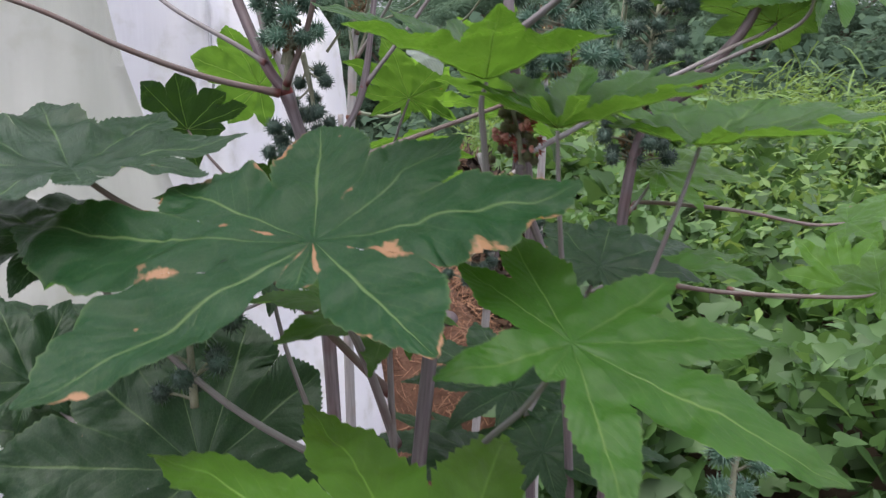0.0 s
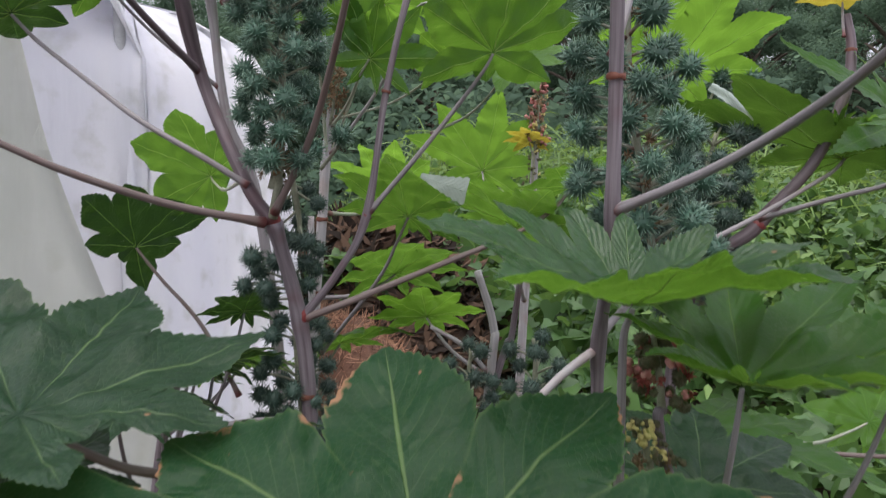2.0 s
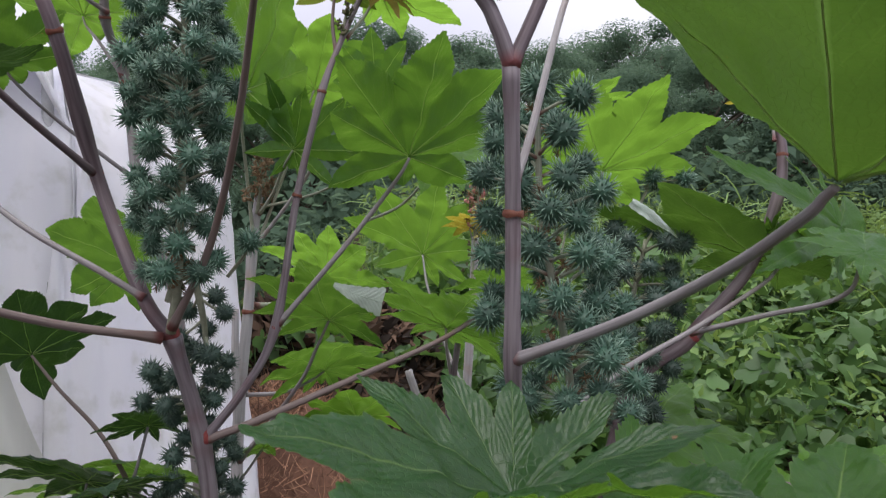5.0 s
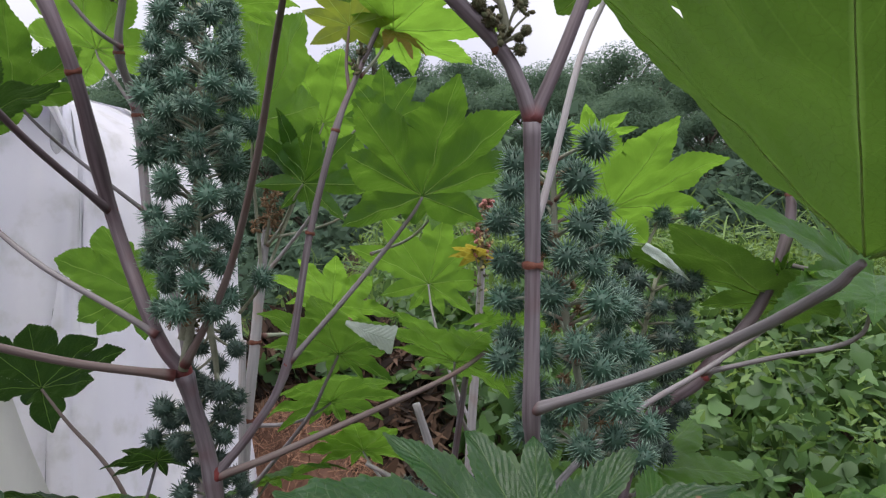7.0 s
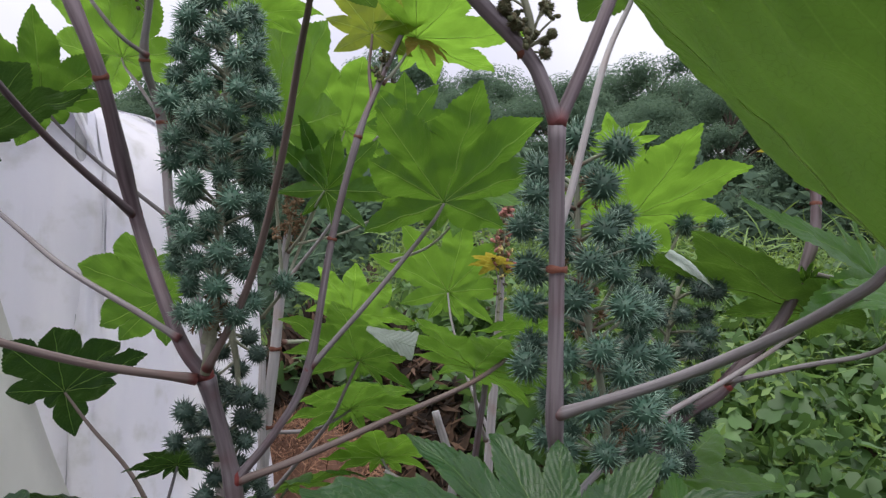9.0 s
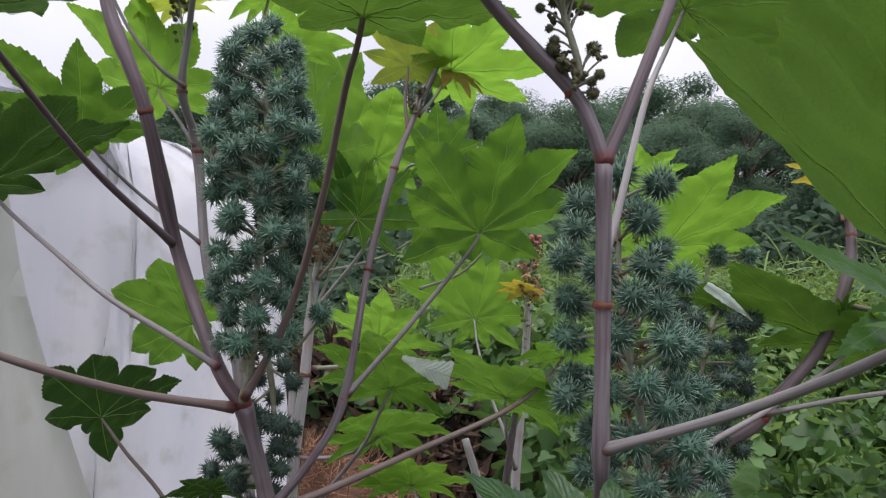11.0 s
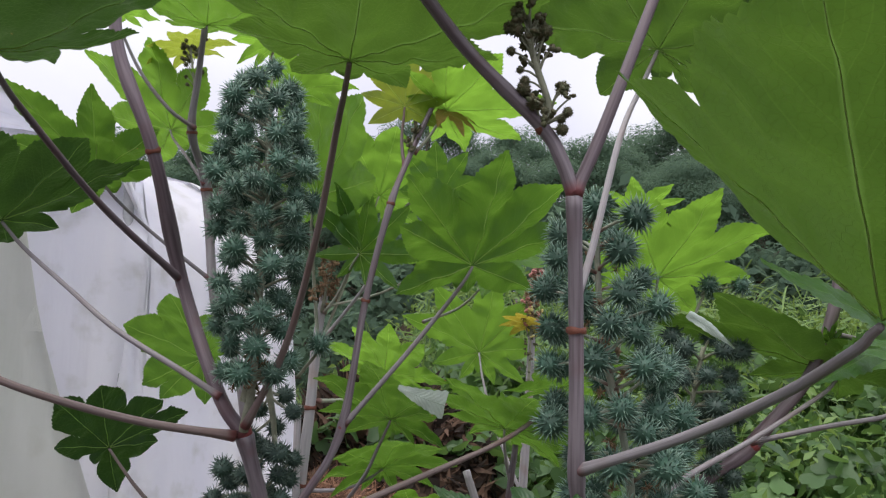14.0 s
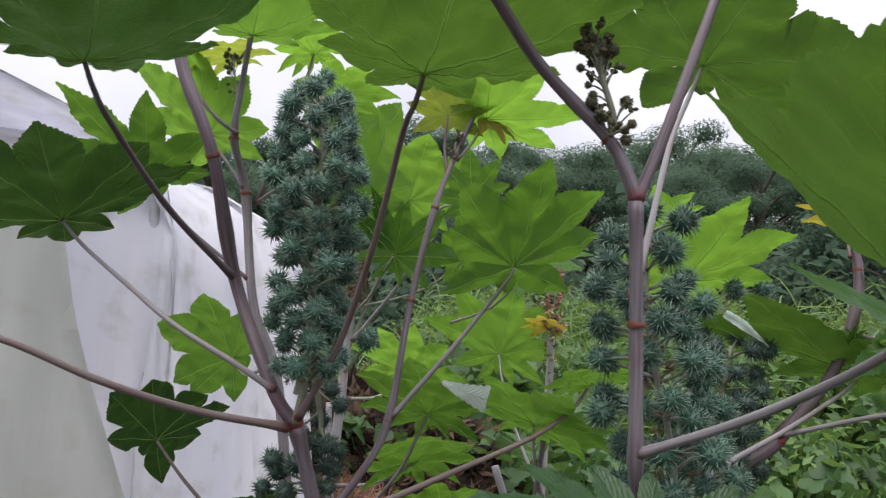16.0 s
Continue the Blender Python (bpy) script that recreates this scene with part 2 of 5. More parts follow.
BROWNPET = stem_material("brownish_petiole", (0.12, 0.088, 0.085), (0.21, 0.165, 0.155), (0.15, 0.085, 0.075))
GREENPET = stem_material("greenish_petiole", (0.22, 0.25, 0.19), (0.34, 0.36, 0.28), (0.28, 0.24, 0.18))
NODE = rough_material("red_node", (0.12, 0.016, 0.02), (0.24, 0.06, 0.055), 120, rough=0.5)
RING = rough_material("brown_node_ring", (0.10, 0.03, 0.022), (0.19, 0.075, 0.05), 150, rough=0.6)
SPINY = capsule_material("spiny_capsule", (0.052, 0.125, 0.085), (0.27, 0.405, 0.315))
SPINYDARK = capsule_material("older_spiny_capsule", (0.04, 0.08, 0.062), (0.13, 0.19, 0.14))
BUD = rough_material("flower_bud", (0.045, 0.075, 0.032), (0.13, 0.10, 0.06), 160)
PINK = rough_material("pink_flower", (0.30, 0.08, 0.08), (0.50, 0.28, 0.24), 150)
RED = rough_material("red_flower", (0.15, 0.022, 0.02), (0.36, 0.10, 0.08), 150)
CREAM = rough_material("cream_flower", (0.45, 0.38, 0.13), (0.62, 0.56, 0.25), 150)
DRY = rough_material("dry_flower", (0.13, 0.085, 0.05), (0.28, 0.18, 0.10), 120)
RACHIS = rough_material("raceme_stalk", (0.17, 0.18, 0.13), (0.30, 0.31, 0.23), 120)


# ---- building helpers ----
WORLD = {}


def part(name, bm, mat, parent, label="", at=None, smooth=True):
    """Links a bmesh, built at the pose at, as one mesh object under parent."""
    me = bm if isinstance(bm, bpy.types.Mesh) else bpy.data.meshes.new(name)
    if me is not bm:
        bm.to_mesh(me)
        bm.free()
        if smooth:
            me.polygons.foreach_set("use_smooth", [True] * len(me.polygons))
        me.materials.append(mat)
    ob = new(name, me)
    at = at or Matrix()
    if parent:
        ob.parent = parent
        ob.matrix_basis = WORLD[parent].inverted() @ at
    else:
        ob.matrix_basis = at
    WORLD[ob] = at
    return tagged(ob, label) if label else ob


def thing(name, base, label, category, group=""):
    ob = new(name)
    ob.empty_display_size = 0.05
    WORLD[ob] = Matrix.Translation(base)
    ob.matrix_basis = WORLD[ob]
    return tagged(ob, label, category, group)


def spline(points, steps=6):
    """A smooth line through the points."""
    p = [Vector(q) for q in points]
    if len(p) == 2:
        return [p[0].lerp(p[1], i / steps) for i in range(steps + 1)]
    p = [p[0] * 2 - p[1], *p, p[-1] * 2 - p[-2]]
    out = []
    for i in range(1, len(p) - 2):
        a, b, c, d = p[i - 1:i + 3]
        for j in range(steps):
            t = j / steps
            out.append(0.5 * (2 * b + (c - a) * t + (2 * a - 5 * b + 4 * c - d) * t * t + (3 * b - a - 3 * c + d) * t ** 3))
    out.append(p[-2])
    return out


def tube(bm, line, r0, r1, sides=10, swell=(), uneven=0.022):
    """A round limb along line from radius r0 to r1; swell: (share of the way, how much thicker). Its grain runs along it."""
    rings, n = [], len(line)
    side = None
    uv = bm.loops.layers.uv.get("grain") or bm.loops.layers.uv.new("grain")
    far = [0.0]
    for p, q in zip(line, line[1:]):
        far.append(far[-1] + (q - p).length)
    for i, q in enumerate(line):
        d = (line[min(i + 1, n - 1)] - line[max(i - 1, 0)]).normalized()
        if side is None:
            side = d.orthogonal().normalized()
        side = (side - d * side.dot(d)).normalized()
        up = d.cross(side)
        t = i / (n - 1)
        r = r0 + (r1 - r0) * t
        for s, k in swell:
            r *= 1 + k * math.exp(-((t - s) / 0.035) ** 2)
        r *= 1 + uneven * noise.noise(q * 30)
        rings.append([bm.verts.new(q + (side * math.cos(a) + up * math.sin(a)) * r) for a in (2 * math.pi * j / sides for j in range(sides))])
    for i, (a, b) in enumerate(zip(rings, rings[1:])):
        for j in range(sides):
            f = bm.faces.new((a[j], a[(j + 1) % sides], b[(j + 1) % sides], b[j]))
            for loop, (u, v) in zip(f.loops, ((j, i), (j + 1, i), (j + 1, i + 1), (j, i + 1))):
                loop[uv].uv = (u / sides, far[v])
    for f, v in ((bm.faces.new(rings[0][::-1]), 0), (bm.faces.new(rings[-1]), far[-1])):
        for loop in f.loops:
            loop[uv].uv = (0.5, v)
    return bm


def limb(name, points, r0, r1, mat, parent, steps=8, sides=12, swell=(), label=""):
    return part(name, tube(bmesh.new(), spline(points, steps), r0, r1, sides, swell), mat, parent, label)


def ring(parent, where, along, radius, mat=None, thick=0.13):
    """The scar that runs round a stem at a node."""
    bm = bmesh.new()
    d = Vector(along).normalized()
    a = d.orthogonal().normalized()
    b = d.cross(a)
    rows = []
    for i in range(14):
        w = 2 * math.pi * i / 14
        o = a * math.cos(w) + b * math.sin(w)
        tall = 1 + 0.25 * math.sin(3 * w + where[0] * 90)
        rows.append([bm.verts.new(Vector(where) + o * radius * (1.0 + thick * math.sin(k * math.pi / 4) * 0.6) + d * radius * 0.34 * tall * (k / 2 - 1)) for k in range(5)])
    for i in range(14):
        p, q = rows[i], rows[(i + 1) % 14]
        for k in range(4):
            bm.faces.new((p[k], q[k], q[k + 1], p[k + 1]))
    return part("node_ring", bm, mat or RING, parent, "raised brown ring round the stem")


def knob(parent, where, radius, mat=None):
    """The red swelling where stalks leave a node."""
    bm = bmesh.new()
    bmesh.ops.create_icosphere(bm, subdivisions=3, radius=radius * 0.9)
    for v in bm.verts:
        v.co *= 0.94 + 0.16 * noise.noise(v.co * 140 + Vector(where) * 7)
        v.co.z *= 1.45
    return part("node", bm, mat or NODE, parent, "swollen red node", Matrix.Translation(where))


ANGLES = (0, 38, 76, 114, 150)
LENGTHS = (1.0, 0.96, 0.85, 0.66, 0.45)


def blade_mesh(size, droop, lobes, count, seed, fold, curl, cleft, plump=1.0):
    """A palmate leaf: count lobes each side of the middle one, toothed margins, lobes that fold and hang.
    lobes: for some lobes, degrees added to its direction and a factor on its length."""
    rnd = random.Random(seed)
    bm = bmesh.new()
    uv = bm.loops.layers.uv.new("lobe")
    ks = list(range(-count, count + 1))
    ang, lon, rise = {}, {}, {}
    for k in ks:
        off, fac, *up = lobes.get(k, (rnd.uniform(-5, 5), rnd.uniform(0.9, 1.05)))
        rise[k] = up[0] if up else 0.0
        ang[k] = radians(ANGLES[abs(k)] * (1 if k >= 0 else -1) + off)
        lon[k] = LENGTHS[abs(k)] * fac * size
    phase = rnd.uniform(0, 6)
    # the stalk joins inside the blade, so a short web closes it behind
    web = count + 1
    ang[web] = (ang[count] + ang[-count]) / 2 + math.pi
    lon[web] = 0.24 * size
    rise[web] = (rise[count] + rise[-count]) / 2
    ks.append(web)
    turns = [ang[web] - 2 * math.pi, *[ang[k] for k in ks], ang[ks[0]] + 2 * math.pi]
    slopes = [rise[ks[-1]], *[rise[k] for k in ks], rise[ks[0]]]
    steep = any(slopes)
    lobe_curl = {k: curl * rnd.uniform(0.4, 1.6) for k in ks}

    def lift(x, y, away, k, u, v=0.0):
        r2 = x * x + y * y
        far = math.sqrt(r2)
        off = abs((math.atan2(x, y) - ang[k] + math.pi) % (2 * math.pi) - math.pi)
        z = -droop * r2 / size + fold * far * math.sin(min(off, 1.5)) * (1 - 0.5 * min(1, far / size))
        if steep:
            z += math.sqrt(r2) * np.interp(math.atan2(x, y), turns, slopes)
        z += 0.045 * size * noise.noise(Vector((x, y, phase)) * (5.5 / size)) * min(1, r2 / (0.3 * size) ** 2)
        z += 0.010 * size * noise.noise(Vector((x, y, phase + 5)) * (16 / size))
        z += 0.045 * size * noise.noise(Vector((x, y, phase + 9)) * (9 / size)) * min(1.0, far * math.sin(min(off, 1.5)) / (0.2 * size))
        # swells between the side veins, and dips along the midrib
        z += 0.0055 * size * min(1.0, max(0.0, u - 0.2) * 3) * (0.5 - abs((u * 10 - v * 2.4) % 1.0 - 0.5)) * min(1.0, v * 2.5) * (1.0 - v) - 0.006 * size * math.exp(-(v / 0.16) ** 2) * (1 - u)
        return z - lobe_curl[k] * size * max(0, u - 0.75) ** 2 * 4 * (0.3 + away / size * 3)

    def sinus(k, s):
        other, near = k + s, ang[k]
        if k == web and s > 0:
            other, near = -count, ang[web] - 2 * math.pi
        elif k == -count and s < 0:
            other, near = web, ang[k] + 2 * math.pi
        a, r = (near + ang[other]) / 2, min(lon[k], lon[other]) * (0.85 if web in (k, other) else cleft * (1.0 if abs(k) < 3 else 0.9))
        return Vector((math.sin(a) * r, math.cos(a) * r))

    for k in ks:
        L = lon[k]
        m = Vector((math.sin(ang[k]), math.cos(ang[k])))
        perp = Vector((m.y, -m.x))
        for s in (-1, 1):
            S, T = sinus(k, s), m * L
            side = perp * s
            base = max(0.12 * L, min(S.dot(m), sinus(k, -s).dot(m)) * 0.92)
            out_dir = (T - S).normalized()
            nrm = Vector((out_dir.y, -out_dir.x))
            if nrm.dot(side) < 0:
                nrm = -nrm
            cut = Vector((S.y, -S.x)).normalized()
            if cut.dot(m) < 0:
                cut = -cut
            rows = [(0.0, Vector((0, 0)), Vector((0, 0)), 0)]
            for i in range(1, 11):
                q = i / 10
                rows.append((base / L * q, m * base * q, S * q, 0))
            ne, teeth = 39, rnd.randint(11, 13)
            bulge = rnd.uniform(0.05, 0.075) * L * plump
            for i in range(1, ne + 1):
                q = i / ne
                e = S.lerp(T, q) + nrm * bulge * math.sin(math.pi * q ** 0.72)
                w = (q * teeth) % 1.0
                tooth = (w if w < 0.67 else (1 - w) * 2) * 0.042 * L * (0.75 + 0.5 * noise.noise(Vector((k * 3.1, s, q * 9)))) * (1 - 0.5 * q) * (q < 0.985)
                e = e + nrm * tooth + out_dir * tooth * 0.5
                # neighbours do not lap over the cleft between them
                room = e.dot(cut) - 0.0012 * L * q
                if room < 0:
                    e = e - cut * room
                rows.append(((base + (L - base) * q) / L, m * (base + (L - base) * q), e, 1))
            grid = []
            for u, M, E, kind in rows:
                line = []
                for j in range(5):
                    v = j / 4
                    xy = M.lerp(E, v)
                    away = abs((xy - m * xy.dot(m)).dot(side))
                    line.append((bm.verts.new((xy.x, xy.y, lift(xy.x, xy.y, away, k, u, v))), u, v))
                grid.append(line)
            for a, b in zip(grid, grid[1:]):
                for j in range(4):
                    quad = [a[j], a[j + 1], b[j + 1], b[j]]
                    if s < 0:
                        quad.reverse()
                    f = bm.faces.new([q[0] for q in quad])
                    for loop, q in zip(f.loops, quad):
                        loop[uv].uv = (q[1], q[2])
    bmesh.ops.remove_doubles(bm, verts=bm.verts, dist=size * 0.0008)
    bmesh.ops.dissolve_degenerate(bm, edges=bm.edges, dist=size * 0.0002)
    ribs = bmesh.new()
    for k in ks[:-1]:
        m = Vector((math.sin(ang[k]), math.cos(ang[k])))
        line = []
        for i in range(40):
            u = 0.02 + i / 42
            xy = m * lon[k] * u
            line.append(Vector((xy.x, xy.y, lift(xy.x, xy.y, 0, k, u) - 0.0062 * size * (1 - 0.7 * u))))
        tube(ribs, line, 0.0038 * size, 0.0009 * size, 5, uneven=0)
    return bm, ribs


def folded_tip(leaf_blade, base, tip, across, width, bow=0.006, fringe=False):
    """A lobe end that has turned over and shows its pale face. across: the way its width runs."""
    bm = bmesh.new()
    uv = bm.loops.layers.uv.new("lobe")
    base, tip = Vector(base), Vector(tip)
    along = tip - base
    side = (Vector(across) - along * Vector(across).dot(along) / along.length_squared).normalized()
    out = along.cross(side).normalized()
    rows = []
    for i in range(15):
        u = i / 14
        half = width * (0.35 + 0.65 * math.sin(math.pi * min(1, u * 0.9 + 0.22))) * (1 - u ** 3) + 0.0004
        tooth = 1 + 0.14 * (i % 2)
        if fringe:
            half = width * (0.18 + 0.95 * u)
        torn = [0.22 * noise.noise(Vector((v * 9, width * 70, 3))) * max(0.0, u - 0.6) / 0.4 if fringe else 0.0 for v in range(5)]
        rows.append([bm.verts.new(base + along * (u + torn[round(v * 2) + 2]) + side * half * v * (tooth if abs(v) == 1 else 1) + out * (bow * math.sin(math.pi * u) - 0.12 * half * abs(v) + 0.002 * noise.noise(Vector((u * 5, v * 2, width * 90))))) for v in (-1, -0.5, 0, 0.5, 1)])
    for a, b in zip(rows, rows[1:]):
        for j in range(4):
            f = bm.faces.new((a[j], a[j + 1], b[j + 1], b[j]))
            for loop, (r, c) in zip(f.loops, ((0, j), (0, j + 1), (1, j + 1), (1, j))):
                loop[uv].uv = ((rows.index(a) + r) / 14, abs(c / 2 - 1))
    return part("folded_tip", bm, SILVERY, leaf_blade, "pale silvery turned-over lobe tip")


SEED = [100]


def leaf(parent, label, start, centre, turn, size, droop, lobes, mat=None, petiole=(), r=0.0038, petmat=None, count=4, fold=0.2, curl=0.25, cleft=0.5, plump=1.0, name="leaf"):
    """A leaf on its stalk: start is where the stalk leaves the stem."""
    SEED[0] += 1
    at = pose(*centre, *turn)
    blade, ribs = blade_mesh(size, droop, lobes, count, SEED[0], fold, curl, cleft, plump)
    ob = part(name, blade, mat or GREEN, parent, label, at)
    part("vein_fan", ribs, VEIN, ob, "", at)
    if start:
        c = Vector(centre)
        back = at.to_3x3() @ Vector((0, -0.25, -1)).normalized()
        pts = [Vector(start), *[Vector(p) for p in petiole]]
        if not petiole:
            far = (c - Vector(start)).length
            pts.append((Vector(start) + c) / 2 + Vector((0, 0, -0.06 * far)) + back * 0.04 * far)
        gap = (c - pts[-1]).length
        pts += [pts[-1].lerp(c, 0.66) + back * 0.07 * gap, c + back * 0.0028]
        part("petiole", tube(bmesh.new(), spline(pts, 8), r * 0.98, r * 0.5, 10, [(0, 0.4)]), petmat or PETIOLE, ob, "thin leaf stalk")
    return ob


def capsule_mesh(seed, body=0.0092, spine=0.0082, count=112):
    """A three-lobed fruit set all round with soft, bent spines."""
    rnd = random.Random(seed)
    bm = bmesh.new()
    bmesh.ops.create_icosphere(bm, subdivisions=2, radius=body)
    for v in bm.verts:
        a = math.atan2(v.co.y, v.co.x)
        v.co *= 1 + 0.07 * math.cos(3 * a)
        v.co.z *= 1.08
    for i in range(count):
        z = 1 - 2 * (i + 0.5) / count
        a = i * 2.39996 + rnd.uniform(-0.25, 0.25)
        d = Vector((math.sqrt(1 - z * z) * math.cos(a), math.sqrt(1 - z * z) * math.sin(a), z))
        o = d.orthogonal().normalized()
        o.rotate(Euler((0, 0, rnd.uniform(0, 6.28))))
        o = (o - d * o.dot(d)).normalized()
        w = d.cross(o)
        long = spine * rnd.uniform(0.75, 1.15)
        bend = o * long * rnd.uniform(-0.45, 0.45) + w * long * rnd.uniform(-0.3, 0.3)
        rings = []
        for t, r in ((0.0, 0.00085), (0.55, 0.00042)):
            q = d * (body * 0.96 + long * t) + bend * t * t
            rings.append([bm.verts.new(q + (o * math.cos(b) + w * math.sin(b)) * r) for b in (0, 2.09, 4.19)])
        tip = bm.verts.new(d * (body + long) + bend)
        for j in range(3):
            bm.faces.new((rings[0][j], rings[0][(j + 1) % 3], rings[1][(j + 1) % 3], rings[1][j]))
            bm.faces.new((rings[1][j], rings[1][(j + 1) % 3], tip))
    return bm


def shared(name, bm, mat):
    me = bpy.data.meshes.new(name)
    bm.to_mesh(me)
    bm.free()
    me.polygons.foreach_set("use_smooth", [True] * len(me.polygons))
    me.materials.append(mat)
    return me


CAPS = [shared("capsule", capsule_mesh(i), SPINY) for i in range(5)]
OLDCAPS = [shared("capsule", capsule_mesh(20 + i, body=0.0090, spine=0.0068, count=90), SPINYDARK) for i in range(4)]


def raceme(parent, label, axis, count, width, meshes, seed, start=0.1, end=1.0, scale=(0.85, 1.1), stalk=0.0042, mat=None, gap=0.7, side_stalk=0.0016, name="raceme"):
    """A fruiting spike: a stalk, short side stalks, and capsules crowded round it. width: its radius low, middle and high."""
    rnd = random.Random(seed)
    line = spline(axis, 10)
    bm = tube(bmesh.new(), line, stalk, stalk * 0.55, 8)
    placed, tries = [], 0
    n = len(line) - 1
    while len(placed) < count and tries < count * 60:
        tries += 1
        t = start + (end - start) * rnd.random()
        f = min(t * n, n - 0.001)
        q = line[int(f)].lerp(line[int(f) + 1], f % 1)
        d = (line[int(f) + 1] - line[int(f)]).normalized()
        w = np.interp(t, [start, (start + end) / 2, end], width) * rnd.uniform(0.62, 1.04)
        a = rnd.uniform(0, 2 * math.pi)
        o = d.orthogonal().normalized()
        side = o * math.cos(a) + d.cross(o) * math.sin(a)
        c = q + side * w + d * rnd.uniform(0, 0.012)
        s = rnd.uniform(*scale)
        if any((c - e).length < 0.0235 * gap * (s + z) for e, z in placed):
            continue
        placed.append((c, s))
        tube(bm, spline([q - d * 0.008, q.lerp(c, 0.5) - d * 0.002, c], 3), side_stalk, side_stalk * 0.8, 5, uneven=0)
    ob = part(name, bm, mat or RACHIS, parent, label)
    for c, s in placed:
        e = Euler((rnd.uniform(0, 6.28), rnd.uniform(0, 6.28), rnd.uniform(0, 6.28)))
        part("capsule", rnd.choice(meshes), None, ob, "", Matrix.LocRotScale(c, e, (s, s, s)))
    return ob


def bud_mesh(seed, r, mat):
    rnd = random.Random(seed)
    bm = bmesh.new()
    for _ in range(5):
        b = bmesh.ops.create_icosphere(bm, subdivisions=1, radius=r * rnd.uniform(0.5, 0.9))
        off = Vector([rnd.uniform(-r, r) for _ in range(3)])
        for v in b["verts"]:
            v.co = v.co + off
            v.co.z *= rnd.uniform(1.0, 1.3)
    return shared("bud", bm, mat)


def flower_mesh(seed, r, mat):
    """A tuft of thin stigmas."""
    rnd = random.Random(seed)
    bm = bmesh.new()
    for _ in range(16):
        d = Vector([rnd.gauss(0, 1) for _ in range(3)]).normalized()
        tube(bm, [Vector(), d * r * 0.6 + Vector((0, 0, r * 0.1)), d * r], 0.0011, 0.0005, 4, uneven=0)
    return shared("flower", bm, mat)


YOUNGCAPS = [shared("young_capsule", capsule_mesh(70 + i, body=0.0046, spine=0.0022, count=60), BUD) for i in range(3)]
BUDS = [bud_mesh(i, 0.0032, BUD) for i in range(3)]
REDS = [flower_mesh(60 + i, 0.0062, RED) for i in range(3)]
CREAMS = [bud_mesh(9 + i, 0.0036, CREAM) for i in range(2)]
PINKBUDS = [bud_mesh(50 + i, 0.0046, PINK) for i in range(2)]
DRIES = [flower_mesh(9 + i, 0.009, DRY) for i in range(2)] + [bud_mesh(30, 0.004, DRY)]


def cluster(parent, label, axis, count, width, meshes, seed, name="flower_spike", stalk=0.0026, scale=(0.7, 1.25), mat=None):
    rnd = random.Random(seed)
    line = spline(axis, 10)
    ob = part(name, tube(bmesh.new(), line, stalk, stalk * 0.6, 7), mat or RACHIS, parent, label)
    n = len(line) - 1
    for i in range(count):
        t = 0.12 + 0.88 * (i + rnd.random()) / count
        f = min(t * n, n - 0.001)
        q = line[int(f)].lerp(line[int(f) + 1], f % 1)
        a, w = rnd.uniform(0, 6.28), width * (1.15 - 0.6 * t) * rnd.uniform(0.35, 1)
        c = q + Vector((math.cos(a) * w, math.sin(a) * w, rnd.uniform(-0.003, 0.003)))
        s = rnd.uniform(*scale)
        me = rnd.choice(meshes)
        part("flower" if me.name.startswith("flower") else "bud", me, None, ob, "", Matrix.LocRotScale(c, Euler((rnd.uniform(0, 6.28), rnd.uniform(0, 6.28), 0)), (s, s, s)))
    return ob


def cloud_mesh(name, shapes, centres, normals, spins, sizes, mat):
    """Many small leaves as one mesh. shapes: corners of one leaf (x, y, z) and its faces."""
    corners, faces = np.array(shapes[0]), shapes[1]
    n = len(centres)
    z = normals / np.linalg.norm(normals, axis=1, keepdims=True)
    ref = np.where(np.abs(z[:, 2:3]) < 0.9, np.array([[0, 0, 1.0]]), np.array([[1.0, 0, 0]]))
    x = np.cross(ref, z)
    x /= np.linalg.norm(x, axis=1, keepdims=True)
    y = np.cross(z, x)
    c, s = np.cos(spins)[:, None], np.sin(spins)[:, None]
    x, y = x * c + y * s, y * c - x * s
    v = centres[:, None] + sizes[:, None, None] * (corners[None, :, 0:1] * x[:, None] + corners[None, :, 1:2] * y[:, None] + corners[None, :, 2:3] * z[:, None])
    k = len(corners)
    me = bpy.data.meshes.new(name)
    me.from_pydata(v.reshape(-1, 3).tolist(), [], [[i * k + j for j in f] for i in range(n) for f in faces])
    me.polygons.foreach_set("use_smooth", [True] * len(me.polygons))
    me.materials.append(mat)
    return me


SPEAR = ([(0, 0, 0), (-0.2, 0.35, 0.05), (0, 1.0, -0.12), (0.2, 0.35, 0.05), (0, 0.4, -0.02)], [(0, 4, 1), (1, 4, 2), (0, 3, 4), (4, 3, 2)])
BLADE = ([(-0.016, 0, 0), (0.016, 0, 0), (-0.022, 0.35, 0.1), (0.022, 0.35, 0.1), (-0.016, 0.7, 0.08), (0.016, 0.7, 0.08), (0, 1.0, -0.1)],
         [(0, 1, 3, 2), (2, 3, 5, 4), (4, 5, 6)])
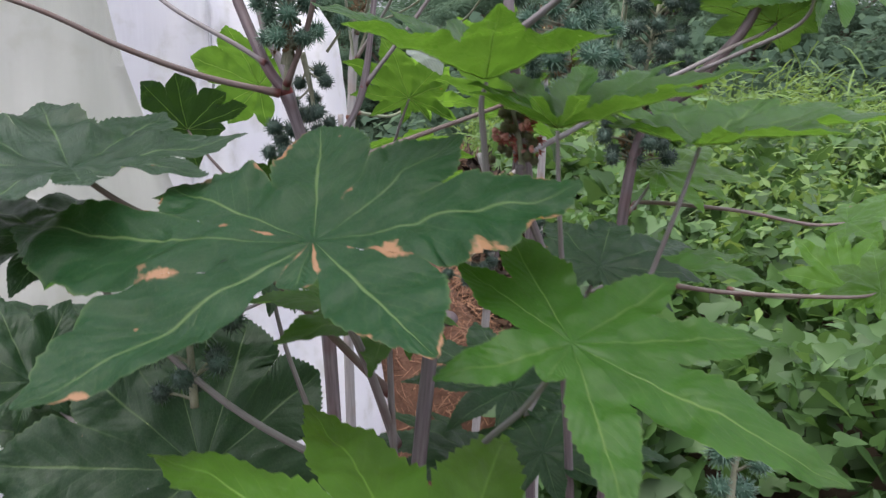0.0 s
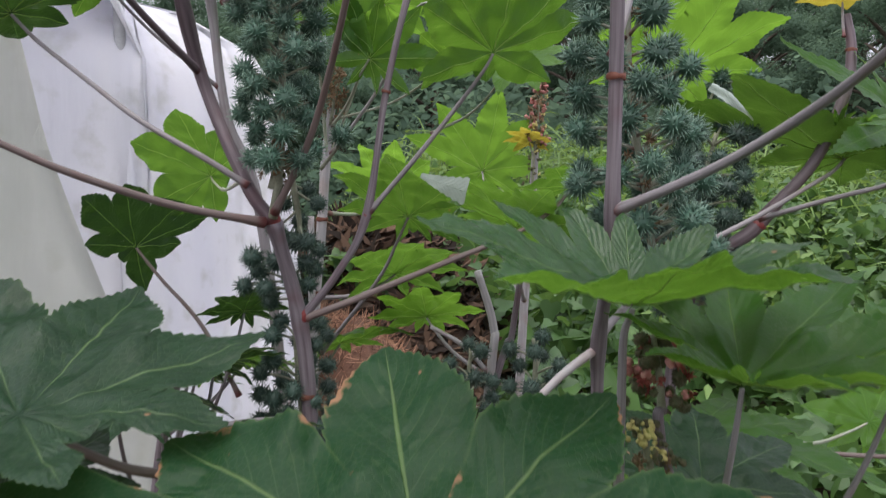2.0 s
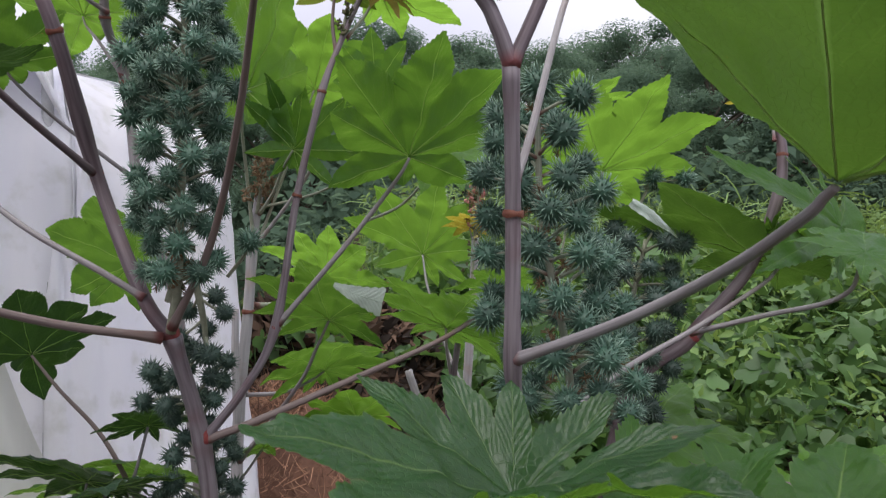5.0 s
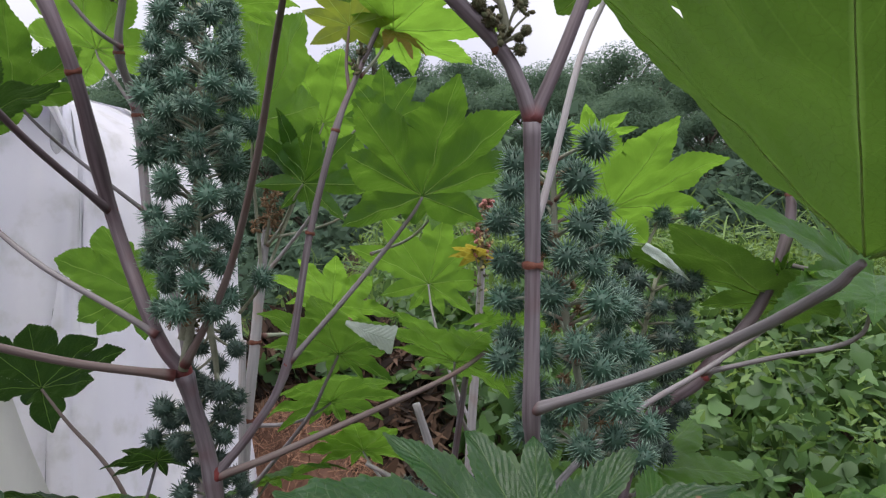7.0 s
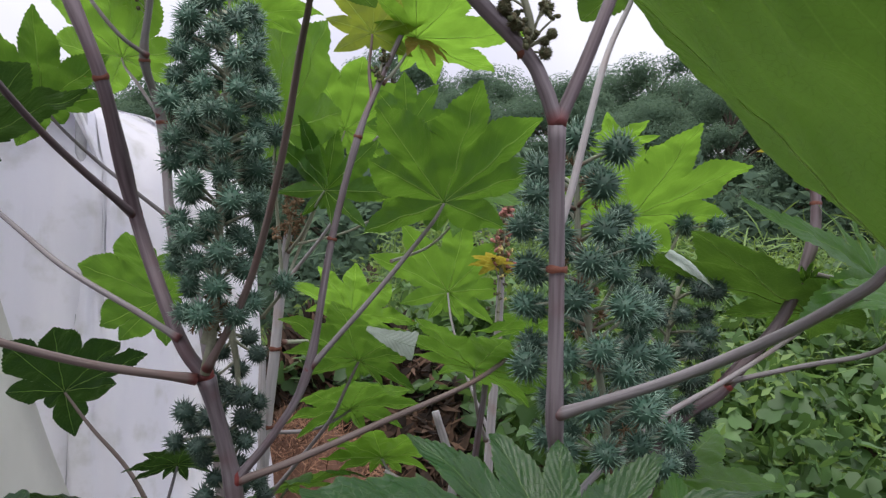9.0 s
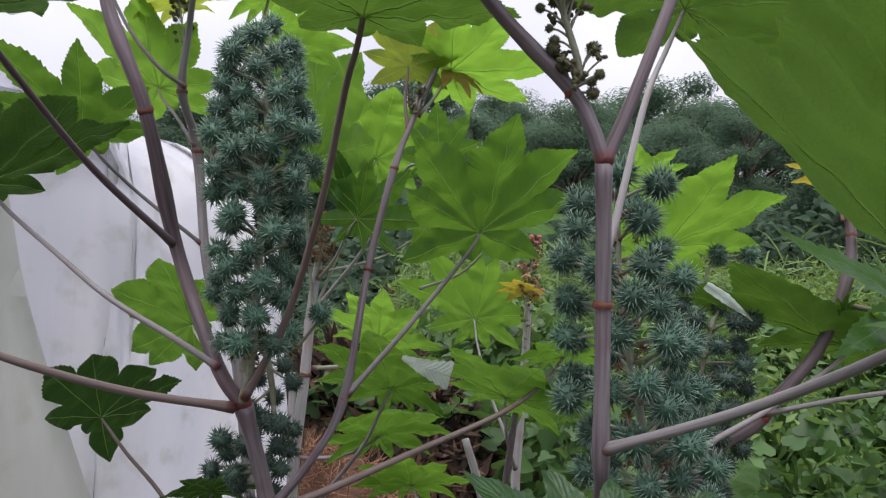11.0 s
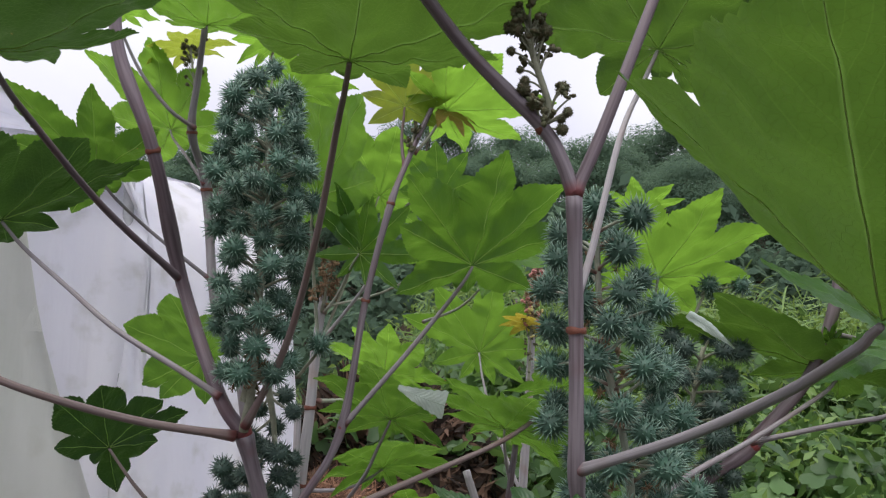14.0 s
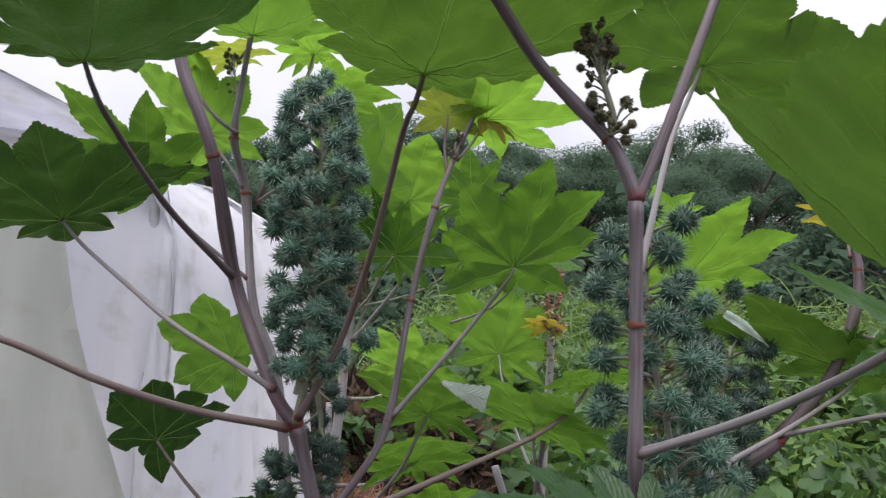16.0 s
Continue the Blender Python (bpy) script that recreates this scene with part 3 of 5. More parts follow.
# a vine leaf: heart-shaped foot, three blunt points, folded along the middle
LOBED = ([(0, 0, 0), (-0.22, -0.16, 0.05), (-0.44, -0.08, 0.1), (-0.52, 0.16, 0.1), (-0.40, 0.34, 0.06), (-0.30, 0.44, 0.03), (-0.20, 0.72, -0.03), (0, 1.0, -0.16),
          (0.20, 0.72, -0.03), (0.30, 0.44, 0.03), (0.40, 0.34, 0.06), (0.52, 0.16, 0.1), (0.44, -0.08, 0.1), (0.22, -0.16, 0.05), (0, 0.3, -0.03), (0, 0.65, -0.06)],
         [(0, 14, 3, 2), (0, 2, 1), (14, 5, 4, 3), (14, 15, 6, 5), (15, 7, 6), (0, 12, 11, 14), (0, 13, 12), (14, 11, 10, 9), (14, 9, 8, 15), (15, 8, 7)])
TUFT = ([(0, 0, 0), (-0.3, 0.45, 0.1), (0, 1.0, -0.1), (0.3, 0.45, 0.1)], [(0, 3, 2, 1)])
DEAD = ([(-0.03, 0, 0), (0.03, 0, 0), (0.14, 0.4, 0.10), (0, 1.0, 0.22), (-0.14, 0.4, 0.02)], [(0, 1, 2, 4), (4, 2, 3)])
GRASS = ([(-0.015, 0, 0), (0.015, 0, 0), (0.012, 0.55, 0.06), (0, 1.0, 0.3), (-0.012, 0.55, 0.06)], [(0, 1, 2, 4), (4, 2, 3)])


# ---- the ground: bare near the plants, rising to a weedy bank and the wood behind ----
SOIL = rough_material("brown_soil", (0.028, 0.019, 0.014), (0.075, 0.050, 0.034), 5.0, rough=0.95, bump=0.8, depth=0.02)
EARTH = rough_material("red_dry_earth", (0.075, 0.040, 0.027), (0.17, 0.088, 0.058), 7.0, rough=0.95, bump=0.9, depth=0.02)
STRAW = rough_material("dry_straw", (0.09, 0.047, 0.030), (0.31, 0.17, 0.105), 8.0, rough=0.9, spread=1.0)
LITTER = rough_material("dark_leaf_litter", (0.016, 0.011, 0.008), (0.095, 0.058, 0.038), 9.0, rough=0.95, spread=1.0)
VINE = foliage_material("vine_leaves", (0.009, 0.034, 0.009), (0.095, 0.185, 0.055), (0.19, 0.34, 0.075), share=0.3)
WEED = foliage_material("pale_weeds", (0.05, 0.11, 0.03), (0.16, 0.26, 0.065), (0.32, 0.46, 0.09), share=0.35)
# WOOD is paler and greyer than near leaves: distance haze put into the colour
WOOD = foliage_material("wood_leaves", (0.066, 0.112, 0.08), (0.10, 0.155, 0.105), (0.19, 0.29, 0.18), share=0.5, spread=0.5, rough=0.85, spec=0.1)
BARK = rough_material("tree_bark", (0.05, 0.04, 0.03), (0.11, 0.09, 0.07), 6.0, rough=0.9)


def ground_height(x, y):
    t = min(max((y - 1.5) / 5.0, 0.0), 1.0)
    near = 0.95 * t * t * (3 - 2 * t)
    far = 0.03 * max(0.0, min(y, 60.0) - 6.5)
    right = min(max((x + 0.6) / 1.0, 0.0), 1.0)
    return near * right + far + 0.05 * noise.noise(Vector((x * 1.3, y * 1.3, 0)))


def build_ground():
    xs = [-500, -200, -80, -40, -20, -12, *[-8 + 0.4 * i for i in range(41)], 12, 20, 40, 80, 200, 500]
    ys = [-500, -200, -60, -20, -8, -4, *[-2 + 0.35 * i for i in range(40)], 14, 18, 24, 32, 45, 60, 100, 200, 500]
    bm = bmesh.new()
    rows = [[bm.verts.new((x, y, ground_height(x, y))) for x in xs] for y in ys]
    for a, b in zip(rows, rows[1:]):
        for i in range(len(xs) - 1):
            bm.faces.new((a[i], a[i + 1], b[i + 1], b[i]))
    tagged(part("ground", bm, SOIL, None), "brown soil rising to a weedy bank", "ground", kind="structure")


build_ground()


def scatter(name, label, category, shape, mat, areas, seed, size, tilt=0.8):
    """Leaves strewn over boxes of (x0, x1, y0, y1, low, high above the ground, how many)."""
    rng = np.random.default_rng(seed)
    cs = []
    for x0, x1, y0, y1, low, high, n in areas:
        x, y = rng.uniform(x0, x1, n), rng.uniform(y0, y1, n)
        g = np.array([ground_height(a, b) for a, b in zip(x, y)])
        lump = np.array([noise.noise(Vector((a * 2.1, b * 2.1, seed))) for a, b in zip(x, y)])
        z = g + low + (high - low) * (rng.random(n) ** 0.6) * (0.7 + 0.85 * lump)
        cs.append(np.stack([x, y, z], 1))
    c = np.concatenate(cs)
    n = len(c)
    nor = np.array([0, -0.25, 1.0]) + rng.normal(0, tilt * 0.5, (n, 3))
    ob = new(name, cloud_mesh(name, shape, c, nor, rng.uniform(0, 6.28, n), rng.uniform(*size, n), mat))
    return tagged(ob, label, category, kind="stuff")


scatter("vines", "dense green climbing vines over the bank", "vines", LOBED, VINE,
        [(0.40, 4.5, 1.9, 4.8, 0.05, 0.75, 12500), (0.3, 5.5, 4.2, 7.5, 0.0, 0.5, 8000), (-0.2, 0.6, 3.7, 5.0, 0.0, 0.35, 1000), (0.35, 4.2, 1.15, 2.0, 0.0, 0.32, 3000), (0.18, 0.6, 1.9, 2.9, 0.0, 0.55, 1500)], 3, (0.03, 0.115), 1.9)
scatter("weeds", "pale green tall weeds on the bank", "weeds", SPEAR, WEED,
        [(0.3, 6.0, 4.5, 8.0, 0.1, 0.75, 10000), (-3.0, 1.0, 4.5, 8.0, 0.1, 0.6, 4000), (0.8, 4.0, 2.8, 4.6, 0.2, 0.85, 3500)], 5, (0.03, 0.085), 1.9)
scatter("long_grass", "long arching grass blades among the weeds", "grass", BLADE, WEED,
        [(0.3, 6.0, 5.0, 8.0, 0.1, 0.8, 2200), (-3.0, 1.0, 4.5, 8.0, 0.1, 0.6, 900), (1.0, 4.0, 3.6, 4.8, 0.3, 0.7, 300)], 6, (0.14, 0.36), 1.9)


def grass(name, label, areas, seed, mat, size):
    rng = np.random.default_rng(seed)
    cs = []
    for x0, x1, y0, y1, n in areas:
        x, y = rng.uniform(x0, x1, n), rng.uniform(y0, y1, n)
        cs.append(np.stack([x, y, np.array([ground_height(a, b) for a, b in zip(x, y)])], 1))
    c = np.concatenate(cs)
    n = len(c)
    nor = rng.normal(0, 1, (n, 3)) * np.array([1, 1, 0.15])
    ang = rng.normal(0, 0.35, n)
    ob = new(name, cloud_mesh(name, GRASS, c, nor, ang, rng.uniform(*size, n), mat))
    return tagged(ob, label, "grass", kind="stuff")


grass("grass", "tall green grass between the weeds", [(0.6, 6, 4.0, 7.5, 900), (-2.5, 0.5, 3.8, 7.0, 700)], 11, WEED, (0.3, 0.65))


def heap(name, label, cx, cy, rx, ry, height, mat, seed):
    """A heap of loose earth that runs out into the ground."""
    bm = bmesh.new()
    rows = []
    for j in range(21):
        row = []
        for i in range(41):
            u, v = i / 40 * 2 - 1, j / 20 * 2 - 1
            h = max(0.0, 1 - u * u) ** 0.8 * max(0.0, 1 - v * v)
            x, y = cx + rx * u, cy + ry * v
            row.append(bm.verts.new((x, y, ground_height(x, y) - 0.03 + h * (height + 0.16 * noise.noise(Vector((x * 4, y * 4, seed)))) + 0.03 * noise.noise(Vector((x * 15, y * 15, seed + 1))))))
        rows.append(row)
    for a, b in zip(rows, rows[1:]):
        for i in range(40):
            bm.faces.new((a[i], a[i + 1], b[i + 1], b[i]))
    tagged(part(name, bm, mat, None), label, "earth mound")


def straw(label, cx, cy, rx, ry, height, mat, n, seed, shape, size):
    rng = np.random.default_rng(seed)
    u, v = rng.uniform(-0.9, 0.9, n), rng.uniform(-1, 0.2, n)
    h = np.maximum(0, 1 - u * u) ** 0.8 * np.maximum(0, 1 - v * v)
    c = np.stack([cx + rx * u, cy + ry * v, np.array([ground_height(cx + rx * a, cy + ry * b) for a, b in zip(u, v)]) + h * height], 1)
    nor = np.array([0, -0.7, 0.8]) + rng.normal(0, 0.6, (n, 3))
    ob = new("straw", cloud_mesh("straw", shape, c, nor, rng.uniform(0, 6.28, n), rng.uniform(*size, n), mat))
    tagged(ob, label, "straw", kind="stuff")


heap("soil_bank", "dark brown soil bank behind the straw heap", -0.1, 3.25, 0.7, 0.55, 0.98, SOIL, 3)
heap("earth_mound", "low mound of dry reddish-brown earth and straw", -0.20, 2.72, 0.52, 0.45, 0.78, EARTH, 1)
straw("dry brown straw lying on the heap", -0.20, 2.72, 0.52, 0.45, 0.78, STRAW, 6000, 8, GRASS, (0.03, 0.10))
straw("dark dead leaves and stalks lying on the bank", -0.1, 3.25, 0.7, 0.55, 0.98, LITTER, 5000, 9, DEAD, (0.04, 0.13))
scatter("creepers", "thin green creepers over the soil bank", "vines", LOBED, VINE, [(-0.45, 0.35, 2.95, 3.3, 0.72, 1.05, 260)], 17, (0.03, 0.08), 1.6)


# ---- the wood behind ----
def build_tree(seed, height):
    rnd, rng = random.Random(seed), np.random.default_rng(seed)
    ob = thing("tree", (0, 0, 0), "dark broadleaved tree in the wood behind the bank", "tree", "trees of the wood")
    bm = bmesh.new()
    top = Vector((rnd.uniform(-0.3, 0.3), rnd.uniform(-0.3, 0.3), height * 0.85))
    tube(bm, spline([(0, 0, -0.3), top * 0.4 + Vector((0.1, 0, 0)), top], 8), 0.16, 0.03, 8)
    centres = []
    for i in range(26):
        t = 0.12 + 0.83 * i / 25
        a = i * 2.4 + rnd.uniform(-0.4, 0.4)
        reach = height * (0.10 + 0.22 * math.sin(math.pi * min(1, t * 0.95 + 0.1))) * rnd.uniform(0.6, 1.15)
        e = top * t + Vector((math.cos(a) * reach, math.sin(a) * reach, height * rnd.uniform(0.02, 0.12)))
        tube(bm, spline([top * t * 0.9, (top * t * 0.9).lerp(e, 0.6) + Vector((0, 0, 0.1)), e], 4), 0.05, 0.012, 5)
        centres.append((e, height * rnd.uniform(0.065, 0.13)))
    part("trunk", bm, BARK, ob, "slender branching trunk")
    pts, nors = [], []
    for e, r in centres:
        n = int(1700 * (r / (0.1 * height)) ** 1.3)
        d = rng.normal(0, 1, (n, 3))
        d /= np.linalg.norm(d, axis=1, keepdims=True)
        q = d * (r * rng.random((n, 1)) ** 0.45) * np.array([1.25, 1.25, 0.75])
        pts.append(np.array(e) + q)
        nors.append(d + np.array([0, 0, 0.8]) + rng.normal(0, 0.22, (n, 3)))
    pts, nors = np.concatenate(pts), np.concatenate(nors)
    me = cloud_mesh("crown", TUFT, pts, nors, rng.uniform(0, 6.28, len(pts)), rng.uniform(0.03, 0.085, len(pts)), WOOD)
    part("crown", me, None, ob)
    return ob


def build_wood():
    rnd = random.Random(4)
    kinds = [build_tree(40 + i, 4.9) for i in range(4)]
    spots = []
    for row, (dist, n) in enumerate(((12.5, 11), (15.5, 12), (19.0, 12))):
        for i in range(n):
            az = radians(-20 + (66 / (n - 1)) * i + rnd.uniform(-2.2, 2.2))
            d = dist + rnd.uniform(-1.2, 1.2)
            spots.append((math.sin(az) * d, math.cos(az) * d, (0.62, 0.84, 1.06)[row] * rnd.uniform(0.86, 1.12)))
    for i, (x, y, s) in enumerate(spots):
        m = Matrix.LocRotScale((x, y, ground_height(x, y) - 0.1), Euler((0, 0, rnd.uniform(0, 6.28))), None)
        if i < 4:
            ob = kinds[i]
            ob.matrix_basis = m
        else:
            ob = copy_thing(kinds[rnd.randrange(4)], m)
        ob.scale = (s * rnd.uniform(0.95, 1.2), s * 1.05, s)
    scatter("undergrowth", "dark shrubs at the edge of the wood", "shrubs", TUFT, WOOD,
            [(-6, 11, 8.5, 10.5, 0.0, 1.6, 9000)], 21, (0.10, 0.22), 1.6)


build_wood()

# ---- the plastic tunnel ----
FILM, fn, fl, fp = material("greenhouse_film")
streak = fn.new("ShaderNodeTexNoise")
streak.inputs["Scale"].default_value, streak.inputs["Detail"].default_value = 2.2, 5
fm = fn.new("ShaderNodeMapping")
fm.inputs["Scale"].default_value = (3.2, 3.2, 0.45)
fc = fn.new("ShaderNodeTexCoord")
fl.new(fc.outputs["Object"], fm.inputs["Vector"])
fl.new(fm.outputs["Vector"], streak.inputs["Vector"])
algae = noise_node(fn, fl, 16.0, 6)
dirt = math_node(fn, fl, "MULTIPLY", ramp_node(fn, fl, algae, 0.54, 0.72), 0.36)
film_colour = mix_colour(fn, fl, ramp_node(fn, fl, streak.outputs["Fac"], 0.35, 0.7), (0.90, 0.905, 0.95), (0.975, 0.975, 0.99))
film_colour = mix_colour(fn, fl, dirt, film_colour, (0.52, 0.53, 0.44))
fl.new(film_colour, fp.inputs["Base Color"])
fp.inputs["Roughness"].default_value, fp.inputs["Specular IOR Level"].default_value = 0.32, 0.5
fl.new(bump_node(fn, fl, streak.outputs["Fac"], 0.55, 0.03), fp.inputs["Normal"])
ft = fn.new("ShaderNodeBsdfTranslucent")
fl.new(film_colour, ft.inputs["Color"])
fs = fn.new("ShaderNodeMixShader")
fs.inputs["Fac"].default_value = 0.5
fl.new(fp.outputs["BSDF"], fs.inputs[1])
fl.new(ft.outputs["BSDF"], fs.inputs[2])
fl.new(fs.outputs["Shader"], fn["Material Output"].inputs["Surface"])
DIRTY = FILM.copy()
DIRTY.name = "dirty_greenhouse_film"
for nd in DIRTY.node_tree.nodes:
    if nd.bl_idname == "ShaderNodeMix":
        for socket in nd.inputs:
            if socket.type == "RGBA" and not socket.is_linked and socket.default_value[2] > 0.7:
                socket.default_value = (0.60, 0.62, 0.58, 1) if socket.name == "A" else (0.78, 0.79, 0.76, 1)
PIPE = rough_material("galvanised_pipe", (0.35, 0.36, 0.37), (0.5, 0.5, 0.52), 40, rough=0.4)

tunnel = thing("plastic_tunnel", (-1.2, 2.2, 0), "low growing tunnel clad in cloudy white plastic film", "greenhouse")


def film_sheet(name, plan, top, label, flare=0.0, ripple=0.02, seed=0, tall=24, roof=0.0, foot_at=0.0, slant=0.0, film=FILM):
    """A hanging sheet over the plan line from the ground to top; flare: how far its foot swings out; roof: how far it bends back over the top."""
    line = spline([(x, y, 0) for x, y in plan], 14)
    bm = bmesh.new()
    rows = []
    for j in range(tall + 1):
        h = j / tall
        row = []
        for i, q in enumerate(line):
            a, b = line[max(i - 1, 0)], line[min(i + 1, len(line) - 1)]
            d = (b - a).normalized()
            out = Vector((d.y, -d.x, 0))
            s = i / (len(line) - 1)
            wave = ripple * (noise.noise(Vector((s * 9, h * 1.3, seed))) + 0.5 * noise.noise(Vector((s * 26, h * 2.5, seed + 3))) + 0.25 * noise.noise(Vector((s * 60 + h * 9, h * 7, seed + 9))))
            foot = flare * (1 - h) ** 1.6
            bend = roof * max(0.0, (h - 0.82) / 0.18) ** 2.2
            z = top * h if h < 0.82 else top * (0.82 + 0.18 * math.sin((h - 0.82) / 0.18 * math.pi / 2))
            row.append(bm.verts.new(q + out * (wave + foot - bend) + Vector((slant * s * (1 - h) ** 1.3, 0, foot_at + z * (1 - foot_at / top)))))
        rows.append(row)
    for a, b in zip(rows, rows[1:]):
        for i in range(len(line) - 1):
            bm.faces.new((a[i], a[i + 1], b[i + 1], b[i]))
    g = bmesh.ops.solidify(bm, geom=bm.faces[:], thickness=0.0015)
    return part(name, bm, film, tunnel, label)


film_sheet("front_sheet", [(-2.6, 1.35), (-1.6, 1.5), (-0.95, 1.66), (-0.57, 1.80), (-0.53, 1.83)], 1.84, "grey, algae-stained film", ripple=0.03, seed=1, roof=0.9)
film_sheet("side_sheet", [(-0.60, 1.815), (-0.55, 1.86), (-0.43, 2.08), (-0.335, 2.35), (-0.46, 3.4), (-0.70, 5.2), (-1.0, 7.5)], 1.80, "bright white hanging film", flare=0.22, ripple=0.03, seed=2, roof=0.9)
film_sheet("loose_sheet", [(-2.4, 1.15), (-1.6, 1.28), (-1.05, 1.40), (-0.645, 1.50)], 1.56, "loose grey-green film hanging in front", flare=0.05, ripple=0.04, seed=5, foot_at=0.6, slant=0.36, film=DIRTY)
limb("pipe", [(-0.575, 1.815, 0), (-0.575, 1.815, 1.5), (-0.60, 1.86, 1.7)], 0.011, 0.011, PIPE, tunnel, label="galvanised corner pipe")

# ---- castor plant with the tall fruit spike ----
A_LOW, A_NODE, A_RING, A_TOP = (-0.171, 1.022, 1.183), (-0.197, 1.003, 1.290), (-0.276, 1.04, 1.442), (-0.298, 0.985, 1.568)
plant = thing("castor_plant", (-0.12, 1.02, 0), "castor plant with purple-grey stems and a tall spiny fruit spike", "plant", "castor plants")
limb("stem", [(-0.12, 1.03, -0.02), (-0.14, 1.025, 0.6), (-0.158, 1.022, 1.05), A_LOW, A_NODE], 0.0098, 0.0076, STEM, plant, steps=16, swell=[(0.75, 0.2), (1, 0.3)])
limb("branch", [A_NODE, (-0.225, 1.005, 1.33), A_RING, A_TOP, (-0.339, 0.985, 1.673), (-0.35, 1.0, 1.78), (-0.37, 1.01, 1.95)], 0.0072, 0.006, DARKSTEM, plant, steps=10, swell=[(0, 0.3), (0.4, 0.25), (0.6, 0.15)], label="dark purple side branch")
limb("branch", [A_LOW, (-0.132, 1.012, 1.235), (-0.1015, 1.01, 1.298), (-0.083, 1.015, 1.428), (-0.061, 1.02, 1.531), (-0.042, 1.03, 1.587), (-0.006, 1.04, 1.68), (0.005, 1.05, 1.745)], 0.0046, 0.0023, STEM, plant, steps=10, swell=[(0, 0.4), (0.29, 0.3), (0.57, 0.25)])
knob(plant, A_NODE, 0.0098)
knob(plant, (-0.169, 1.02, 1.188), 0.0088)
knob(plant, (-0.1015, 1.01, 1.298), 0.0056)
knob(plant, A_RING, 0.0078)
ring(plant, A_TOP, (-0.2, -0.4, 1), 0.0072)
ring(plant, (-0.061, 1.02, 1.531), (0.2, 0, 1), 0.0045)
ring(plant, (-0.083, 1.015, 1.428), (0.2, 0, 1), 0.0048)
ring(plant, (-0.1625, 1.022, 1.1), (0, 0, 1), 0.0092)
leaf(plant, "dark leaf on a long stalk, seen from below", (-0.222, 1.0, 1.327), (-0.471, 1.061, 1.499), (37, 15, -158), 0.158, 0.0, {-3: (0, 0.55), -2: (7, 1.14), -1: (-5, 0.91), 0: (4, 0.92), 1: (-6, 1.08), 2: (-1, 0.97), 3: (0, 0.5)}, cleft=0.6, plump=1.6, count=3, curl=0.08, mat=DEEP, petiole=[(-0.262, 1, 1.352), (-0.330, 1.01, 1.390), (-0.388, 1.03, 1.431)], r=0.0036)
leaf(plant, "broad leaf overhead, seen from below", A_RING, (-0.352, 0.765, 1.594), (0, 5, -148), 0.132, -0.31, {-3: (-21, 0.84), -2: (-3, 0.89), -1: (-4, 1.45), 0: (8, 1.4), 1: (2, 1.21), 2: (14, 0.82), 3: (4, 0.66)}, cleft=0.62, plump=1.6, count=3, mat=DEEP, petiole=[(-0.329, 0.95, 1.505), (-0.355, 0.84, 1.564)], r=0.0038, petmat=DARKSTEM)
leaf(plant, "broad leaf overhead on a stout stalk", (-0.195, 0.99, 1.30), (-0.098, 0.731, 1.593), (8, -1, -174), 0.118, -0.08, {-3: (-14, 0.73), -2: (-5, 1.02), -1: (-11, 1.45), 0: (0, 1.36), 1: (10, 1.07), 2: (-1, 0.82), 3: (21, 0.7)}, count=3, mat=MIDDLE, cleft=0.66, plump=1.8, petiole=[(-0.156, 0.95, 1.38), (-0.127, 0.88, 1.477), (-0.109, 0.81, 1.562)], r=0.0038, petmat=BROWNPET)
leaf(plant, "mid-green leaf lit from behind", (-0.1, 1.01, 1.3), (0.022, 0.980, 1.468), (60, 3, 204), 0.128, 0.03, {-2: (8, 1.0), -1: (-3, 1.02), 0: (-1, 0.97), 1: (8, 1.09), 2: (-11, 0.93)}, petiole=[(-0.045, 1.0, 1.368), (-0.006, 0.992, 1.42)], r=0.003, count=3, cleft=0.52, plump=1.5, fold=0.5, curl=0.08)
leaf(plant, "leaf at the end of a long stalk", (-0.205, 0.995, 1.29), (-0.611, 0.798, 1.457), (20, 10, 80), 0.16, 0.2, {}, petiole=[(-0.289, 0.955, 1.309), (-0.367, 0.91, 1.339), (-0.443, 0.875, 1.376)], r=0.0044, petmat=BROWNPET)
leaf(plant, "bright leaf behind the fruit spikes", (-0.168, 1.02, 1.185), (0.16, 1.16, 1.33), (30, 5, 190), 0.10, 0.1, {}, petiole=[(-0.116, 1.01, 1.207), (-0.028, 1.04, 1.239), (0.073, 1.08, 1.275)], r=0.0042, petmat=BROWNPET)
leaf(plant, "yellow-green young leaf at the shoot tip", (-0.048, 1.03, 1.571), (-0.050, 1.035, 1.640), (66, -2, 172), 0.072, 0.11, {-1: (-1, 1.0), 0: (-2, 0.98), 1: (3, 1.14), 2: (0, 0.8)}, mat=YOUNG, r=0.0022, petmat=BROWNPET, count=3, petiole=[(-0.052, 1.033, 1.600)])
leaf(plant, "small bronze leaf with folded lobes", (-0.038, 1.035, 1.588), (-0.006, 1.035, 1.637), (-20, 18, -121), 0.046, 0.27, {-1: (-1, 0.97), 0: (4, 0.94), 1: (-3, 1.09)}, mat=RUSTY, r=0.0016, petmat=BROWNPET, count=2, cleft=0.4)
leaf(plant, "bright green leaf near the shoot tip", (-0.038, 1.035, 1.588), (-0.005, 1.038, 1.64), (0, -24, -106), 0.113, -0.1, {-2: (-8, 0.88), -1: (-5, 0.96), 0: (-3, 1.06), 1: (11, 0.97), 2: (5, 1.1)}, mat=LIGHT, r=0.002, petmat=GREENPET)
